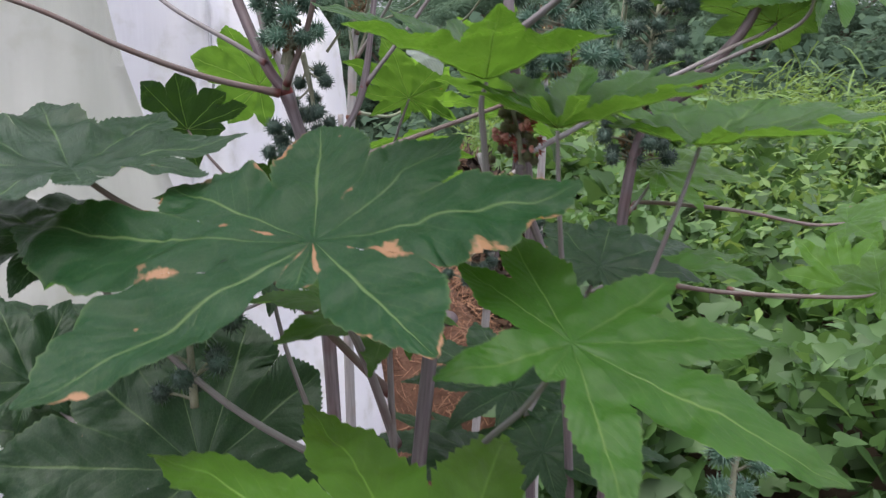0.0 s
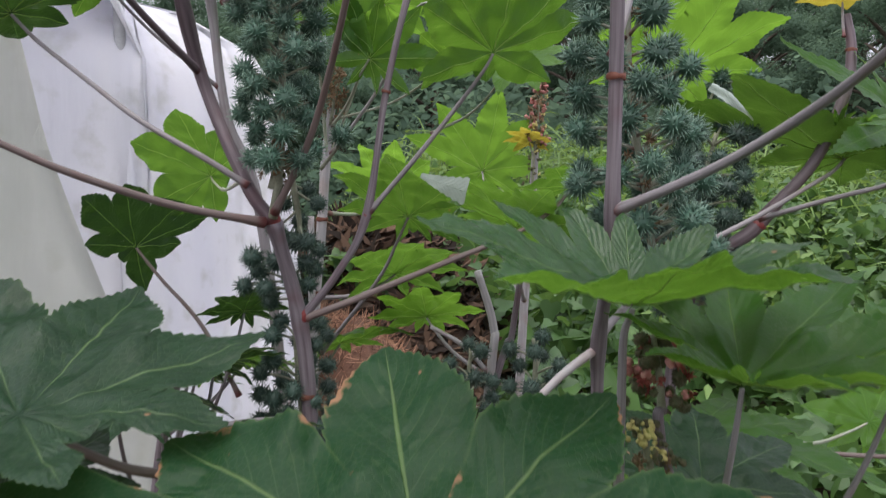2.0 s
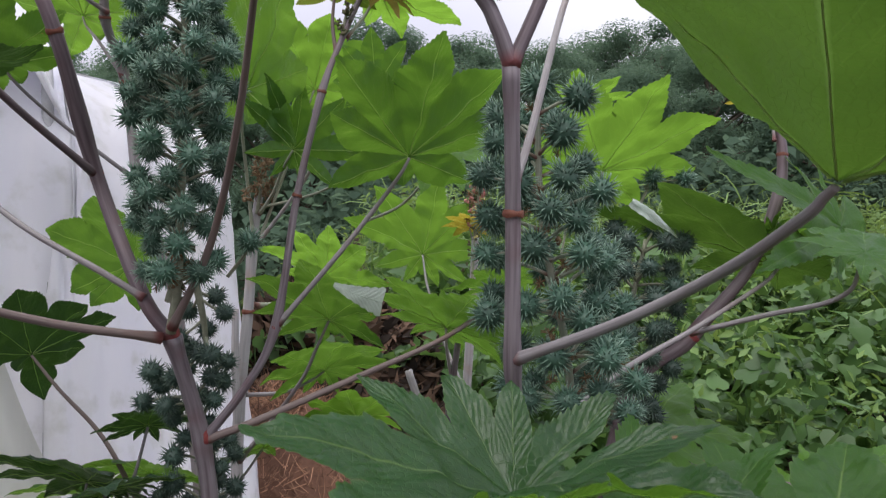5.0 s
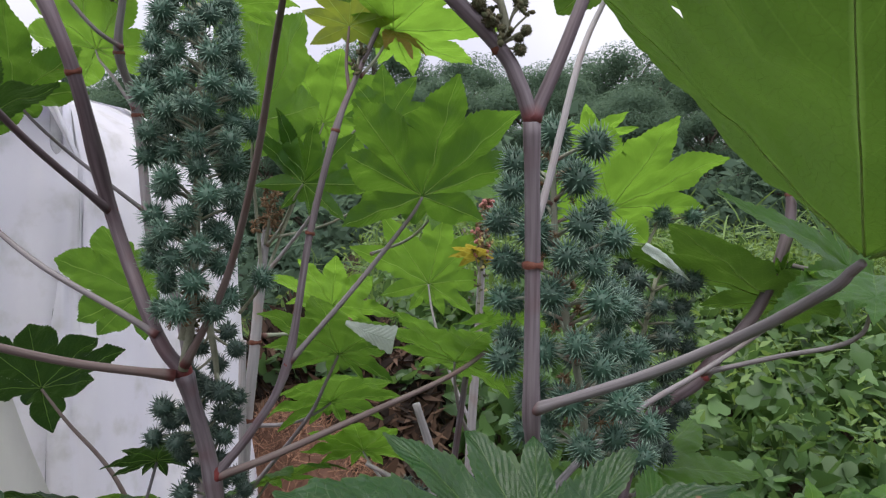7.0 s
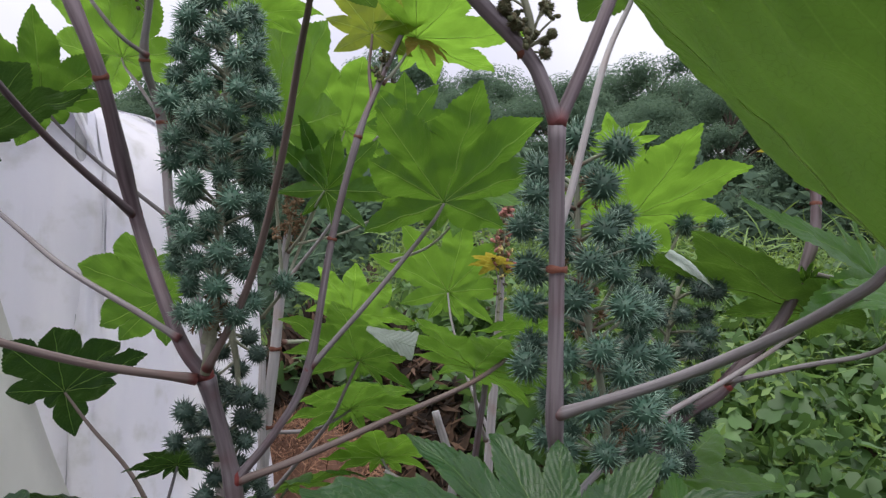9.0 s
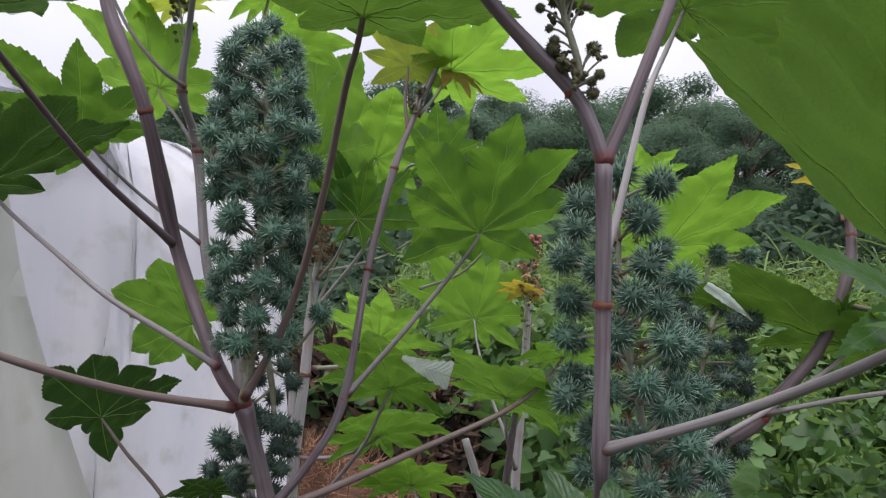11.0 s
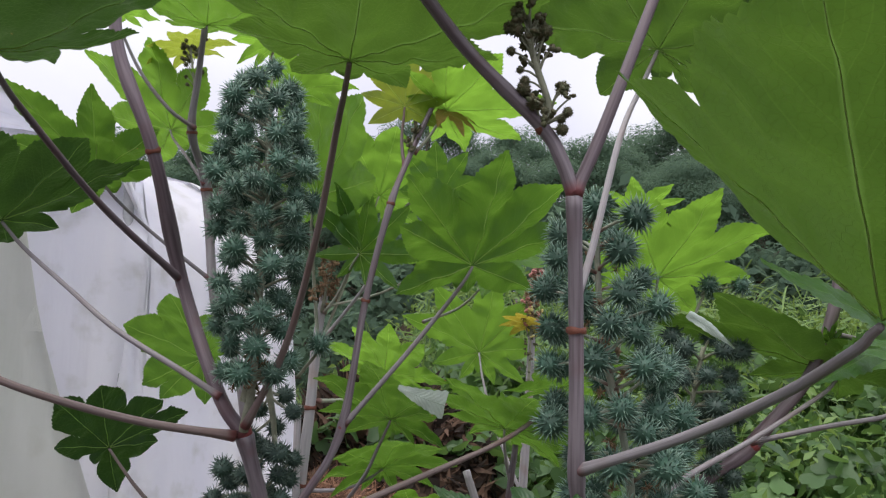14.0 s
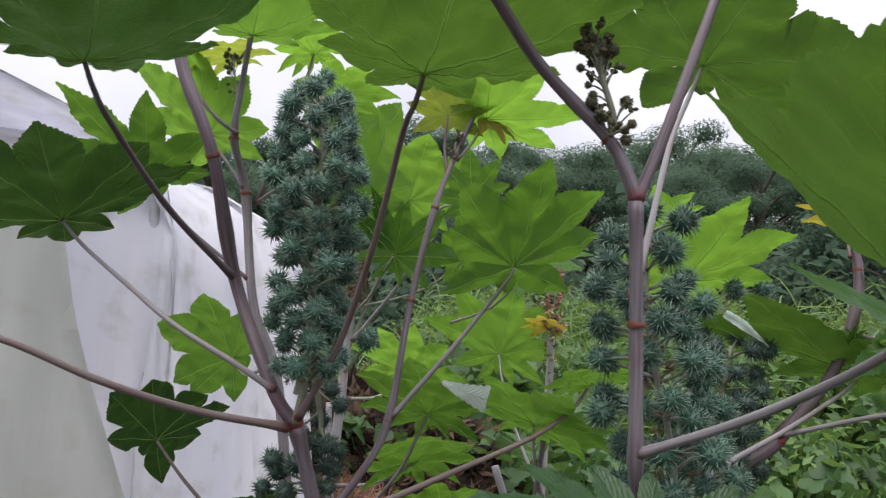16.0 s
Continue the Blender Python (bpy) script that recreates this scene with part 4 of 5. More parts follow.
cluster(plant, "dark buds at the thin shoot tip", [(-0.043, 1.03, 1.585), (-0.040, 1.03, 1.605), (-0.036, 1.03, 1.622)], 14, 0.009, BUDS, 41, stalk=0.0016, scale=(0.5, 0.9))
raceme(plant, "tall dense spike of blue-green spiny fruits", [(-0.197, 0.995, 1.295), (-0.189, 0.985, 1.35), (-0.186, 0.98, 1.487), (-0.185, 0.98, 1.565), (-0.19, 0.985, 1.637)], 170, (0.034, 0.050, 0.034), CAPS, 7, start=0.25, gap=0.54, stalk=0.0048)
raceme(plant, "few dark fruits hanging beside the node", [(-0.185, 1.05, 1.345), (-0.176, 1.055, 1.30), (-0.172, 1.055, 1.262)], 6, (0.024, 0.03, 0.026), OLDCAPS, 13, start=0.1, gap=0.5)
raceme(plant, "cluster of dark green fruits round the stem", [(-0.178, 1.06, 1.205), (-0.19, 1.06, 1.228), (-0.195, 1.055, 1.25)], 16, (0.036, 0.046, 0.03), OLDCAPS, 12, start=0.02, gap=0.52)
raceme(plant, "lowest spike of dark green fruits", [(-0.155, 1.06, 0.99), (-0.172, 1.06, 1.08), (-0.18, 1.06, 1.18)], 40, (0.045, 0.048, 0.03), OLDCAPS, 15, start=0.02, gap=0.52)
limb("leaf_scar_stalk", [(-0.172, 1, 1.08), (-0.217, 0.97, 1.088), (-0.258, 0.93, 1.095)], 0.0048, 0.0038, PETIOLE, plant, label="pinkish stub of a broken leaf stalk")
cluster(plant, "withered brown flowers at the foot of the spike", [(-0.197, 0.99, 1.325), (-0.192, 0.987, 1.35), (-0.189, 0.985, 1.385)], 34, 0.022, DRIES + BUDS, 31, stalk=0.005, scale=(0.5, 0.95))
raceme(plant, "single fruit above the spike", [(-0.19, 0.99, 1.625), (-0.19, 0.995, 1.63), (-0.186, 1.0, 1.662)], 1, (0.001, 0.001, 0.001), CAPS, 4, start=0.95, stalk=0.0018)
raceme(plant, "single fruit on a side stalk", [(-0.151, 1.04, 1.345), (-0.133, 1.035, 1.369), (-0.13, 1.03, 1.376)], 1, (0.001, 0.001, 0.001), CAPS, 3, start=0.95, stalk=0.002)

# ---- castor plant with the forked stem, close to the path ----
C_LOW, C_NODE, C_RING, C_FORK, C_UP = (0.083, 0.785, 1.210), (0.058, 0.694, 1.325), (0.054, 0.688, 1.414), (0.047, 0.675, 1.498), (0.025, 0.674, 1.540)
plant = thing("castor_plant", (0.11, 0.88, 0), "castor plant with a forked grey-mauve stem and ringed nodes", "plant", "castor plants")
limb("stem", [(0.11, 0.88, -0.02), (0.105, 0.86, 0.6), (0.093, 0.81, 1.08), C_LOW, (0.066, 0.715, 1.29), C_NODE, C_RING, C_FORK], 0.0055, 0.0046, STEM, plant, steps=10, swell=[(0.43, 0.3), (0.71, 0.2), (1, 0.15)])
limb("branch", [C_FORK, (0.038, 0.674, 1.52), C_UP, (-0.024, 0.662, 1.581), (-0.062, 0.62, 1.607), (-0.096, 0.57, 1.624)], 0.0048, 0.0036, STEM, plant, swell=[(0.5, 0.15)])
limb("branch", [C_FORK, (0.062, 0.677, 1.533), (0.077, 0.68, 1.572), (0.107, 0.69, 1.65), (0.13, 0.7, 1.712)], 0.0042, 0.0034, DARKSTEM, plant, swell=[(0, 0.3)])
ring(plant, C_RING, (0, 0, 1), 0.0062)
knob(plant, (0.058, 0.694, 1.326), 0.0056)
knob(plant, C_LOW, 0.0066)
knob(plant, C_UP, 0.0048, RING)
limb("leaf_scar_stalk", [C_LOW, (0.055, 0.78, 1.191), (0.034, 0.775, 1.173)], 0.0040, 0.0032, PALE, plant, label="pale stub of a broken leaf stalk")
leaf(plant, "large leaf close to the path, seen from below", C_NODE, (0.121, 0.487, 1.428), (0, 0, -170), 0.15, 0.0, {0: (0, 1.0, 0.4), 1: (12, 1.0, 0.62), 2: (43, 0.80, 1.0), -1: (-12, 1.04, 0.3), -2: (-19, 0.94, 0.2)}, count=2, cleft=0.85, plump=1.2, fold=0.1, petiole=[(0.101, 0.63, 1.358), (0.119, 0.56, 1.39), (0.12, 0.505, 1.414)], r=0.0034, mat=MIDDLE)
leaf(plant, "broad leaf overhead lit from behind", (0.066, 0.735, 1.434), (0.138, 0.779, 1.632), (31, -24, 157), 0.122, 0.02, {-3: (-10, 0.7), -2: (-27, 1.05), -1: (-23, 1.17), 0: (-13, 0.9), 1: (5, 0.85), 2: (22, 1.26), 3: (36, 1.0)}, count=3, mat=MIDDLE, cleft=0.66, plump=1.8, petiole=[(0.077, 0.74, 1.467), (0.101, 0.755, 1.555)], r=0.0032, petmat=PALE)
leaf(plant, "waxy green leaf with upturned lobes", (0.038, 0.6, 1.167), (0.031, 0.576, 1.284), (0, 0, 113), 0.12, 0.0, {0: (3, 1.05, 0.40), -1: (15, 1.15, 0.20), 1: (5, 0.66, 0.72), 2: (7, 0.54, 0.9), 3: (9, 0.54, 1.15), 4: (21, 1.39, 0.55), -2: (7, 0.90, 0.44), -3: (-1, 1.35, 0.26), -4: (-2, 1.76, 0.4)}, fold=0.22, curl=0.5, mat=WAXY, cleft=0.46, plump=1.5, r=0.0029, petiole=[(0.031, 0.585, 1.232), (0.028, 0.578, 1.265)])
raceme(plant, "spike of blue-green spiny fruits on a pale stalk", [(0.136, 0.81, 1.256), (0.126, 0.8, 1.315), (0.101, 0.79, 1.41), (0.094, 0.79, 1.501)], 56, (0.048, 0.054, 0.032), CAPS, 17, start=0.08, end=0.98, gap=0.6, stalk=0.0036, mat=GREENPET)
cluster(plant, "dry brown flower remains between the fruits", [(0.134, 0.81, 1.27), (0.126, 0.8, 1.315), (0.102, 0.79, 1.41), (0.095, 0.79, 1.49)], 40, 0.032, DRIES, 35, stalk=0.003, scale=(0.35, 0.75))
raceme(plant, "young fruit spike at the shoot tip", [C_UP, (0.028, 0.67, 1.553), (0.016, 0.665, 1.584), (0.013, 0.665, 1.607)], 54, (0.015, 0.014, 0.009), YOUNGCAPS + BUDS, 5, start=0.05, gap=0.08, stalk=0.0028, scale=(0.45, 0.85), side_stalk=0.0008)

# ---- castor plant with the leaning dark stem ----
plant = thing("castor_plant", (0.20, 1.0, 0), "castor plant with a leaning dark stem and older fruits", "plant", "castor plants")
limb("stem", [(0.20, 1.0, -0.02), (0.215, 0.99, 0.7), (0.229, 0.96, 1.188), (0.302, 0.95, 1.3), (0.359, 0.95, 1.367), (0.387, 0.95, 1.439), (0.393, 0.955, 1.484), (0.391, 0.965, 1.519)], 0.0078, 0.0046, DARKSTEM, plant, steps=10, swell=[(0.43, 0.25), (0.72, 0.15)])
ring(plant, (0.302, 0.95, 1.3), (0.5, 0, 1), 0.0078, NODE)
ring(plant, (0.393, 0.955, 1.482), (0, 0, 1), 0.0056)
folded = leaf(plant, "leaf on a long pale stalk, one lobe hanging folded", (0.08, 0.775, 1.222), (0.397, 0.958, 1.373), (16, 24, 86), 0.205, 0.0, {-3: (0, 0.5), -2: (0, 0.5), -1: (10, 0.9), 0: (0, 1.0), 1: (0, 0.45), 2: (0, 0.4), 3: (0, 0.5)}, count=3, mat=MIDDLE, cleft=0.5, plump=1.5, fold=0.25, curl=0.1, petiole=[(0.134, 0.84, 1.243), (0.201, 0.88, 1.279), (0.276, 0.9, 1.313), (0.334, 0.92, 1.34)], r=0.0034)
folded_tip(folded, (0.189, 0.838, 1.427), (0.230, 0.838, 1.399), (0.5, 0, 1), 0.0038)
leaf(plant, "small yellow leaf at the shoot tip", (0.384, 0.955, 1.495), (0.388, 0.968, 1.535), (32, 1, 121), 0.06, 0.11, {-1: (2, 1.0), 0: (-1, 1.0), 1: (0, 0.99)}, mat=YELLOW, r=0.0018, count=2, cleft=0.36, fold=0.4)
leaf(plant, "waxy leaf with a pale upper face", (0.383, 0.955, 1.414), (0.443, 0.93, 1.412), (38, -52, 73), 0.183, 0.03, {-1: (-2, 1.01), 0: (1, 0.99), 1: (0, 0.5), 2: (0, 0.5), 3: (0, 0.5), -2: (0, 0.6), -3: (0, 0.5)}, r=0.003, fold=0.3, cleft=0.22, plump=0.75, curl=0.05, count=3)
leaf(plant, "small unfolding leaf at a node", (0.383, 0.955, 1.40), (0.381, 0.945, 1.402), (70, 0, 190), 0.026, 0.0, {}, mat=WAXY, r=0.0016, fold=0.8, cleft=0.4, count=2)
leaf(plant, "leaf on a curved stalk", (0.286, 0.92, 1.308), (0.372, 0.80, 1.392), (10, 20, -70), 0.10, 0.2, {}, petiole=[(0.332, 0.87, 1.332), (0.358, 0.83, 1.347), (0.368, 0.81, 1.361)], r=0.0027)
leaf(plant, "small leaf on a pale stalk", (0.358, 0.95, 1.634), (0.363, 0.975, 1.662), (45, -7, 172), 0.058, 0.16, {-2: (-11, 0.95), -1: (0, 0.95), 0: (4, 1.04), 1: (4, 1.08), 2: (3, 0.87)}, r=0.0028, petmat=PALE)
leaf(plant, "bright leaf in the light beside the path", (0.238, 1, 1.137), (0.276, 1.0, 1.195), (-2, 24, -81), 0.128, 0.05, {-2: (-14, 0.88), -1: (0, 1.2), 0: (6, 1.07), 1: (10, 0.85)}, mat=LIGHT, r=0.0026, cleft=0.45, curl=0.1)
leaf(plant, "long leaf low beside the path", (0.18, 0.95, 1.043), (0.223, 0.9, 1.098), (-2, 4, -118), 0.151, 0.05, {-1: (-2, 1.04), 0: (9, 1.16), 1: (-4, 0.83)}, mat=GREEN, r=0.0028, curl=0.15)
leaf(plant, "bright upright leaf among the vines", (0.39, 1.04, 1.03), (0.63, 1.2, 1.0), (58, 0, 0), 0.12, 0.05, {}, mat=LIGHT, petiole=[(0.5, 1.12, 1.0)], r=0.003, petmat=GREENPET)
leaf(plant, "leaf at the end of a brown stalk", (0.26, 1.06, 1.14), (0.523, 1, 1.128), (25, 10, -100), 0.10, 0.1, {}, mat=LIGHT, petiole=[(0.272, 1.05, 1.148), (0.388, 1.03, 1.139)], r=0.0036, petmat=BROWNPET)
leaf(plant, "bright leaf over the vines", (0.316, 1.05, 1.033), (0.575, 1, 1.036), (30, 5, -60), 0.13, 0.1, {}, mat=LIGHT, petiole=[(0.387, 1.03, 1.027), (0.494, 1, 1.028)], r=0.0036, petmat=BROWNPET)
raceme(plant, "loose spike of older dark fruits", [(0.243, 0.99, 1.201), (0.245, 0.98, 1.29), (0.26, 0.97, 1.394)], 60, (0.045, 0.05, 0.035), OLDCAPS, 31, start=0.05, gap=0.6)
cluster(plant, "withered brown flowers at the foot of the older spike", [(0.245, 0.99, 1.20), (0.243, 0.99, 1.24), (0.242, 0.985, 1.285)], 44, 0.022, DRIES + BUDS, 33, stalk=0.004, scale=(0.5, 1.0))
raceme(plant, "few pale spiny fruits on thin stalks", [(0.283, 1.06, 1.409), (0.295, 1.06, 1.441), (0.305, 1.06, 1.454), (0.336, 1.06, 1.46)], 3, (0.012, 0.012, 0.004), CAPS, 44, start=0.55, gap=0.5, stalk=0.002, scale=(0.8, 0.95))
cluster(plant, "tuft of red flowers", [(0.374, 0.9, 1.576), (0.371, 0.9, 1.602), (0.37, 0.9, 1.615)], 8, 0.012, REDS, 8)

# ---- slim castor plant before the tunnel ----
plant = thing("castor_plant", (-0.19, 1.33, 0), "slim castor plant with yellowish shoot tips", "plant", "castor plants")
limb("stem", [(-0.19, 1.33, -0.02), (-0.20, 1.32, 0.8), (-0.244, 1.3, 1.271), (-0.289, 1.29, 1.412), (-0.311, 1.293, 1.572), (-0.323, 1.241, 1.64), (-0.313, 1.215, 1.707), (-0.299, 1.172, 1.757)], 0.0088, 0.0034, PETIOLE, plant, steps=10, swell=[(0.57, 0.3), (0.72, 0.25)])
ring(plant, (-0.311, 1.293, 1.572), (0, 0, 1), 0.0078)
ring(plant, (-0.323, 1.241, 1.64), (0, 0, 1), 0.0068)
leaf(plant, "large leaf with deep lobes, seen from below", (-0.300, 1.29, 1.450), (-0.42, 1.186, 1.572), (43, 19, 153), 0.136, -0.01, {-3: (4, 0.99), -2: (-6, 1.0), -1: (-2, 0.96), 0: (3, 1.12), 1: (1, 0.88)}, cleft=0.44, plump=1.15, count=3, mat=GREEN, petiole=[(-0.33, 1.27, 1.475), (-0.375, 1.25, 1.512)], r=0.003)
leaf(plant, "pale green leaf before the white film", (-0.27, 1.3, 1.324), (-0.348, 1.502, 1.325), (42, 51, 130), 0.126, 0.1, {-2: (-5, 0.87), -1: (-10, 1.05), 0: (-1, 1.04), 1: (16, 0.94)}, cleft=0.6, plump=2.2, count=3, mat=GREEN, r=0.003, petmat=GREENPET)
leaf(plant, "broad green leaf at the top of the stem", (-0.304, 1.2, 1.754), (-0.296, 1.172, 1.764), (8, -2, -169), 0.118, -0.22, {-3: (1, 0.87), -2: (-5, 1.09), -1: (-11, 1.33), 0: (-2, 1.31), 1: (5, 1.06), 2: (6, 0.78), 3: (5, 0.76)}, count=3, cleft=0.6, plump=1.6, r=0.0028, petmat=PETIOLE)
leaf(plant, "bright leaf behind the fruit spike", (-0.292, 1.28, 1.559), (-0.18, 1.12, 1.673), (38, 12, -178), 0.079, 0.34, {-3: (-5, 0.99), -2: (-8, 1.13), -1: (5, 1.05), 0: (4, 1.03), 1: (5, 0.93), 2: (0, 0.85)}, count=3, mat=LIGHT, r=0.0026, petiole=[(-0.207, 1.18, 1.606)])
leaf(plant, "yellow-green leaf at the shoot tip", (-0.31, 1.23, 1.764), (-0.342, 1.287, 1.764), (15, 15, 170), 0.073, 0.24, {-3: (-4, 0.92), -2: (-6, 1.13), -1: (4, 1.02), 0: (0, 0.99), 1: (0, 0.93), 2: (0, 0.99), 3: (6, 0.93)}, mat=YOUNG, r=0.0024, count=3)
leaf(plant, "bright green leaf at the top", (-0.292, 1.28, 1.559), (-0.225, 1.263, 1.774), (36, 20, 176), 0.072, 0.43, {-3: (-11, 0.89), -2: (-13, 0.99), -1: (-6, 1.13), 0: (6, 1.16), 1: (10, 0.92), 2: (14, 0.91)}, petiole=[(-0.24, 1.24, 1.701)], mat=LIGHT, r=0.0032, petmat=BROWNPET)
leaf(plant, "large bright leaf, seen from below", (-0.313, 1.285, 1.578), (-0.378, 1.348, 1.666), (48, -7, 149), 0.153, -0.02, {-2: (-6, 0.92), -1: (-11, 1.01), 0: (-14, 0.95), 1: (3, 1.09), 2: (8, 1.0), 3: (20, 0.96)}, mat=LIGHT, cleft=0.5, plump=1.4, count=3, petiole=[(-0.345, 1.30, 1.622)], r=0.0026)
leaf(plant, "green leaf high on a slanting stalk", (-0.318, 1.235, 1.645), (-0.418, 1.2, 1.784), (20, 5, 165), 0.09, 0.1, {}, mat=LIGHT, petiole=[(-0.345, 1.21, 1.662), (-0.379, 1.2, 1.703)], r=0.003)
raceme(plant, "young flower spike with dark buds", [(-0.323, 1.25, 1.694), (-0.329, 1.25, 1.728), (-0.334, 1.25, 1.76)], 22, (0.016, 0.014, 0.007), YOUNGCAPS, 2, start=0.1, gap=0.13, stalk=0.0019, scale=(0.4, 0.7), side_stalk=0.0006)

# ---- castor plant in the second row ----
plant = thing("castor_plant", (-0.15, 1.42, 0), "castor plant with a pale stem and large bright leaves", "plant", "castor plants")
limb("stem", [(-0.15, 1.42, -0.02), (-0.172, 1.405, 0.6), (-0.175, 1.4, 1.06), (-0.163, 1.4, 1.265), (-0.158, 1.4, 1.36), (-0.150, 1.395, 1.435)], 0.0105, 0.0062, PALE, plant, steps=10, swell=[(0.75, 0.15)])
ring(plant, (-0.163, 1.4, 1.265), (0, 0, 1), 0.009)
ring(plant, (-0.1705, 1.4, 1.15), (0, 0, 1), 0.0088)
limb("branch", [(-0.175, 1.40, 1.06), (-0.176, 1.39, 1.12), (-0.178, 1.38, 1.19), (-0.179, 1.38, 1.27)], 0.0062, 0.005, PALE, plant)
leaf(plant, "bright leaf with folded lobes among thin stems", (-0.148, 1.39, 1.408), (-0.096, 1.25, 1.491), (75, -20, 156), 0.108, 0.05, {-2: (6, 1.25), -1: (6, 1.02), 0: (2, 0.82), 1: (-3, 0.97), 2: (-11, 1.02)}, mat=GREEN, r=0.0026, petmat=GREENPET, fold=0.45, cleft=0.42)
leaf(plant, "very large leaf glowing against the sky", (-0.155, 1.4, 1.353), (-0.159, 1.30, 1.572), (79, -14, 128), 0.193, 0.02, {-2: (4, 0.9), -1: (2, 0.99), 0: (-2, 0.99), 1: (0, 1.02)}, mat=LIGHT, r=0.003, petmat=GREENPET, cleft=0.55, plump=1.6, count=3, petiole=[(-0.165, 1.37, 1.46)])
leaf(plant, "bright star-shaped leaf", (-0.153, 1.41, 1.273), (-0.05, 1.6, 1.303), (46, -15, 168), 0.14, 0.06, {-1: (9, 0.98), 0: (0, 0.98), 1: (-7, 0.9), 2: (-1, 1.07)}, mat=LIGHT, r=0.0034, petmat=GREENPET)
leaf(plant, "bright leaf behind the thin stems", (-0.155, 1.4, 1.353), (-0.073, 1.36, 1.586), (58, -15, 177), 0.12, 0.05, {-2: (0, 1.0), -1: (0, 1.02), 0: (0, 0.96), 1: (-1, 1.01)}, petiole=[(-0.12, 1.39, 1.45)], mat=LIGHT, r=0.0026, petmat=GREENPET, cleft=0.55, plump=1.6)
leaf(plant, "bright leaf hanging under the others", (0.0, 1.36, 1.40), (0.081, 1.150, 1.490), (-31, 17, 179), 0.088, 0.05, {-1: (-4, 0.83), 0: (1, 1.05), 1: (-7, 1.05), 2: (8, 1.09)}, mat=LIGHT, r=0.0022, petmat=GREENPET, cleft=0.45, count=3, curl=0.1)
leaf(plant, "small upright leaf beside the shoot tip", (-0.150, 1.385, 1.365), (0.004, 1.20, 1.567), (72, 10, 188), 0.071, 0.05, {-1: (1, 0.99), 0: (2, 1.02), 1: (-3, 0.99)}, mat=GREEN, r=0.003, petmat=PALE, petiole=[(-0.092, 1.33, 1.443), (-0.062, 1.30, 1.497), (-0.035, 1.26, 1.56)], cleft=0.5, plump=1.5, count=3, curl=0.1)
leaf(plant, "bright leaf in the gap between the stems", (-0.15, 1.395, 1.416), (0.014, 1.30, 1.501), (57, 28, 198), 0.088, 0.05, {-2: (-1, 1.3), -1: (7, 1.06), 0: (5, 0.98), 1: (-5, 0.87), 2: (-4, 0.81)}, mat=LIGHT, r=0.0022, petmat=GREENPET, cleft=0.55, plump=1.6, count=3, curl=0.1)
leaf(plant, "leaf in the shade of the others", (-0.173, 1.41, 1.139), (-0.052, 1.348, 1.189), (44, 4, -171), 0.125, 0.3, {-1: (-2, 0.95), 0: (-7, 1.04), 1: (2, 1.06), 2: (7, 0.87)}, r=0.0034, mat=GREEN)
folded = leaf(plant, "leaf with a folded silvery tip", (-0.157, 1.25, 1.09), (-0.048, 1.138, 1.29), (48, -1, 156), 0.111, 0.15, {-2: (10, 0.86), -1: (-10, 1.03), 0: (-3, 1.07), 1: (4, 1.0)}, petiole=[(-0.084, 1.18, 1.202)], r=0.003)
folded_tip(folded, (-0.046, 1.0, 1.342), (0.001, 0.988, 1.326), (-0.45, 0, 1), 0.0125, bow=0.004, fringe=True)
cluster(plant, "dry brown flower spike", [(-0.152, 1.39, 1.408), (-0.145, 1.38, 1.457), (-0.143, 1.38, 1.502)], 30, 0.022, DRIES, 6)

# ---- castor plant further back, in flower ----
plant = thing("castor_plant", (0.20, 1.62, 0), "castor plant further back, in pink and yellow flower", "plant", "castor plants")
limb("stem", [(0.20, 1.62, -0.02), (0.20, 1.60, 0.7), (0.193, 1.55, 1.064), (0.194, 1.52, 1.264), (0.192, 1.5, 1.379)], 0.010, 0.006, PALE, plant, steps=10)
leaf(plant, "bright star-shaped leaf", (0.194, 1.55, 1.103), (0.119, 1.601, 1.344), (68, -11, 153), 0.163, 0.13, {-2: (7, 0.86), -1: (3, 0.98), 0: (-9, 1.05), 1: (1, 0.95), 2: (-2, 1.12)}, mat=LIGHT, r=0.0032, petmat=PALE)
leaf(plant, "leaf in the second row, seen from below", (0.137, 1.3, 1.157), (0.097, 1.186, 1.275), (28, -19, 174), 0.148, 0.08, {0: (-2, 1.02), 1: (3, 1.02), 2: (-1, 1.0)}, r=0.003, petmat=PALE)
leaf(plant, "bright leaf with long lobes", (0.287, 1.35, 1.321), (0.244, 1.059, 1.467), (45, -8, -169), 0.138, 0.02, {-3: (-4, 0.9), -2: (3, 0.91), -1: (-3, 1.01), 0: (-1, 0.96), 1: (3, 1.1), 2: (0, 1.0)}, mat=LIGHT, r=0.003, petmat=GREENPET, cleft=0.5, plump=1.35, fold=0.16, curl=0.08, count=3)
leaf(plant, "small yellow leaf under the flowers", (0.193, 1.5, 1.36), (0.182, 1.5, 1.396), (40, 0, 150), 0.055, 0.3, {}, mat=YELLOW, r=0.0018, count=3)
leaf(plant, "small bright leaf over the flowering plant", (0.287, 1.35, 1.321), (0.302, 1.30, 1.570), (36, -15, -168), 0.076, 0.05, {-1: (4, 0.96), 0: (-7, 0.98), 1: (2, 1.07)}, mat=LIGHT, r=0.002, petmat=GREENPET, cleft=0.4)
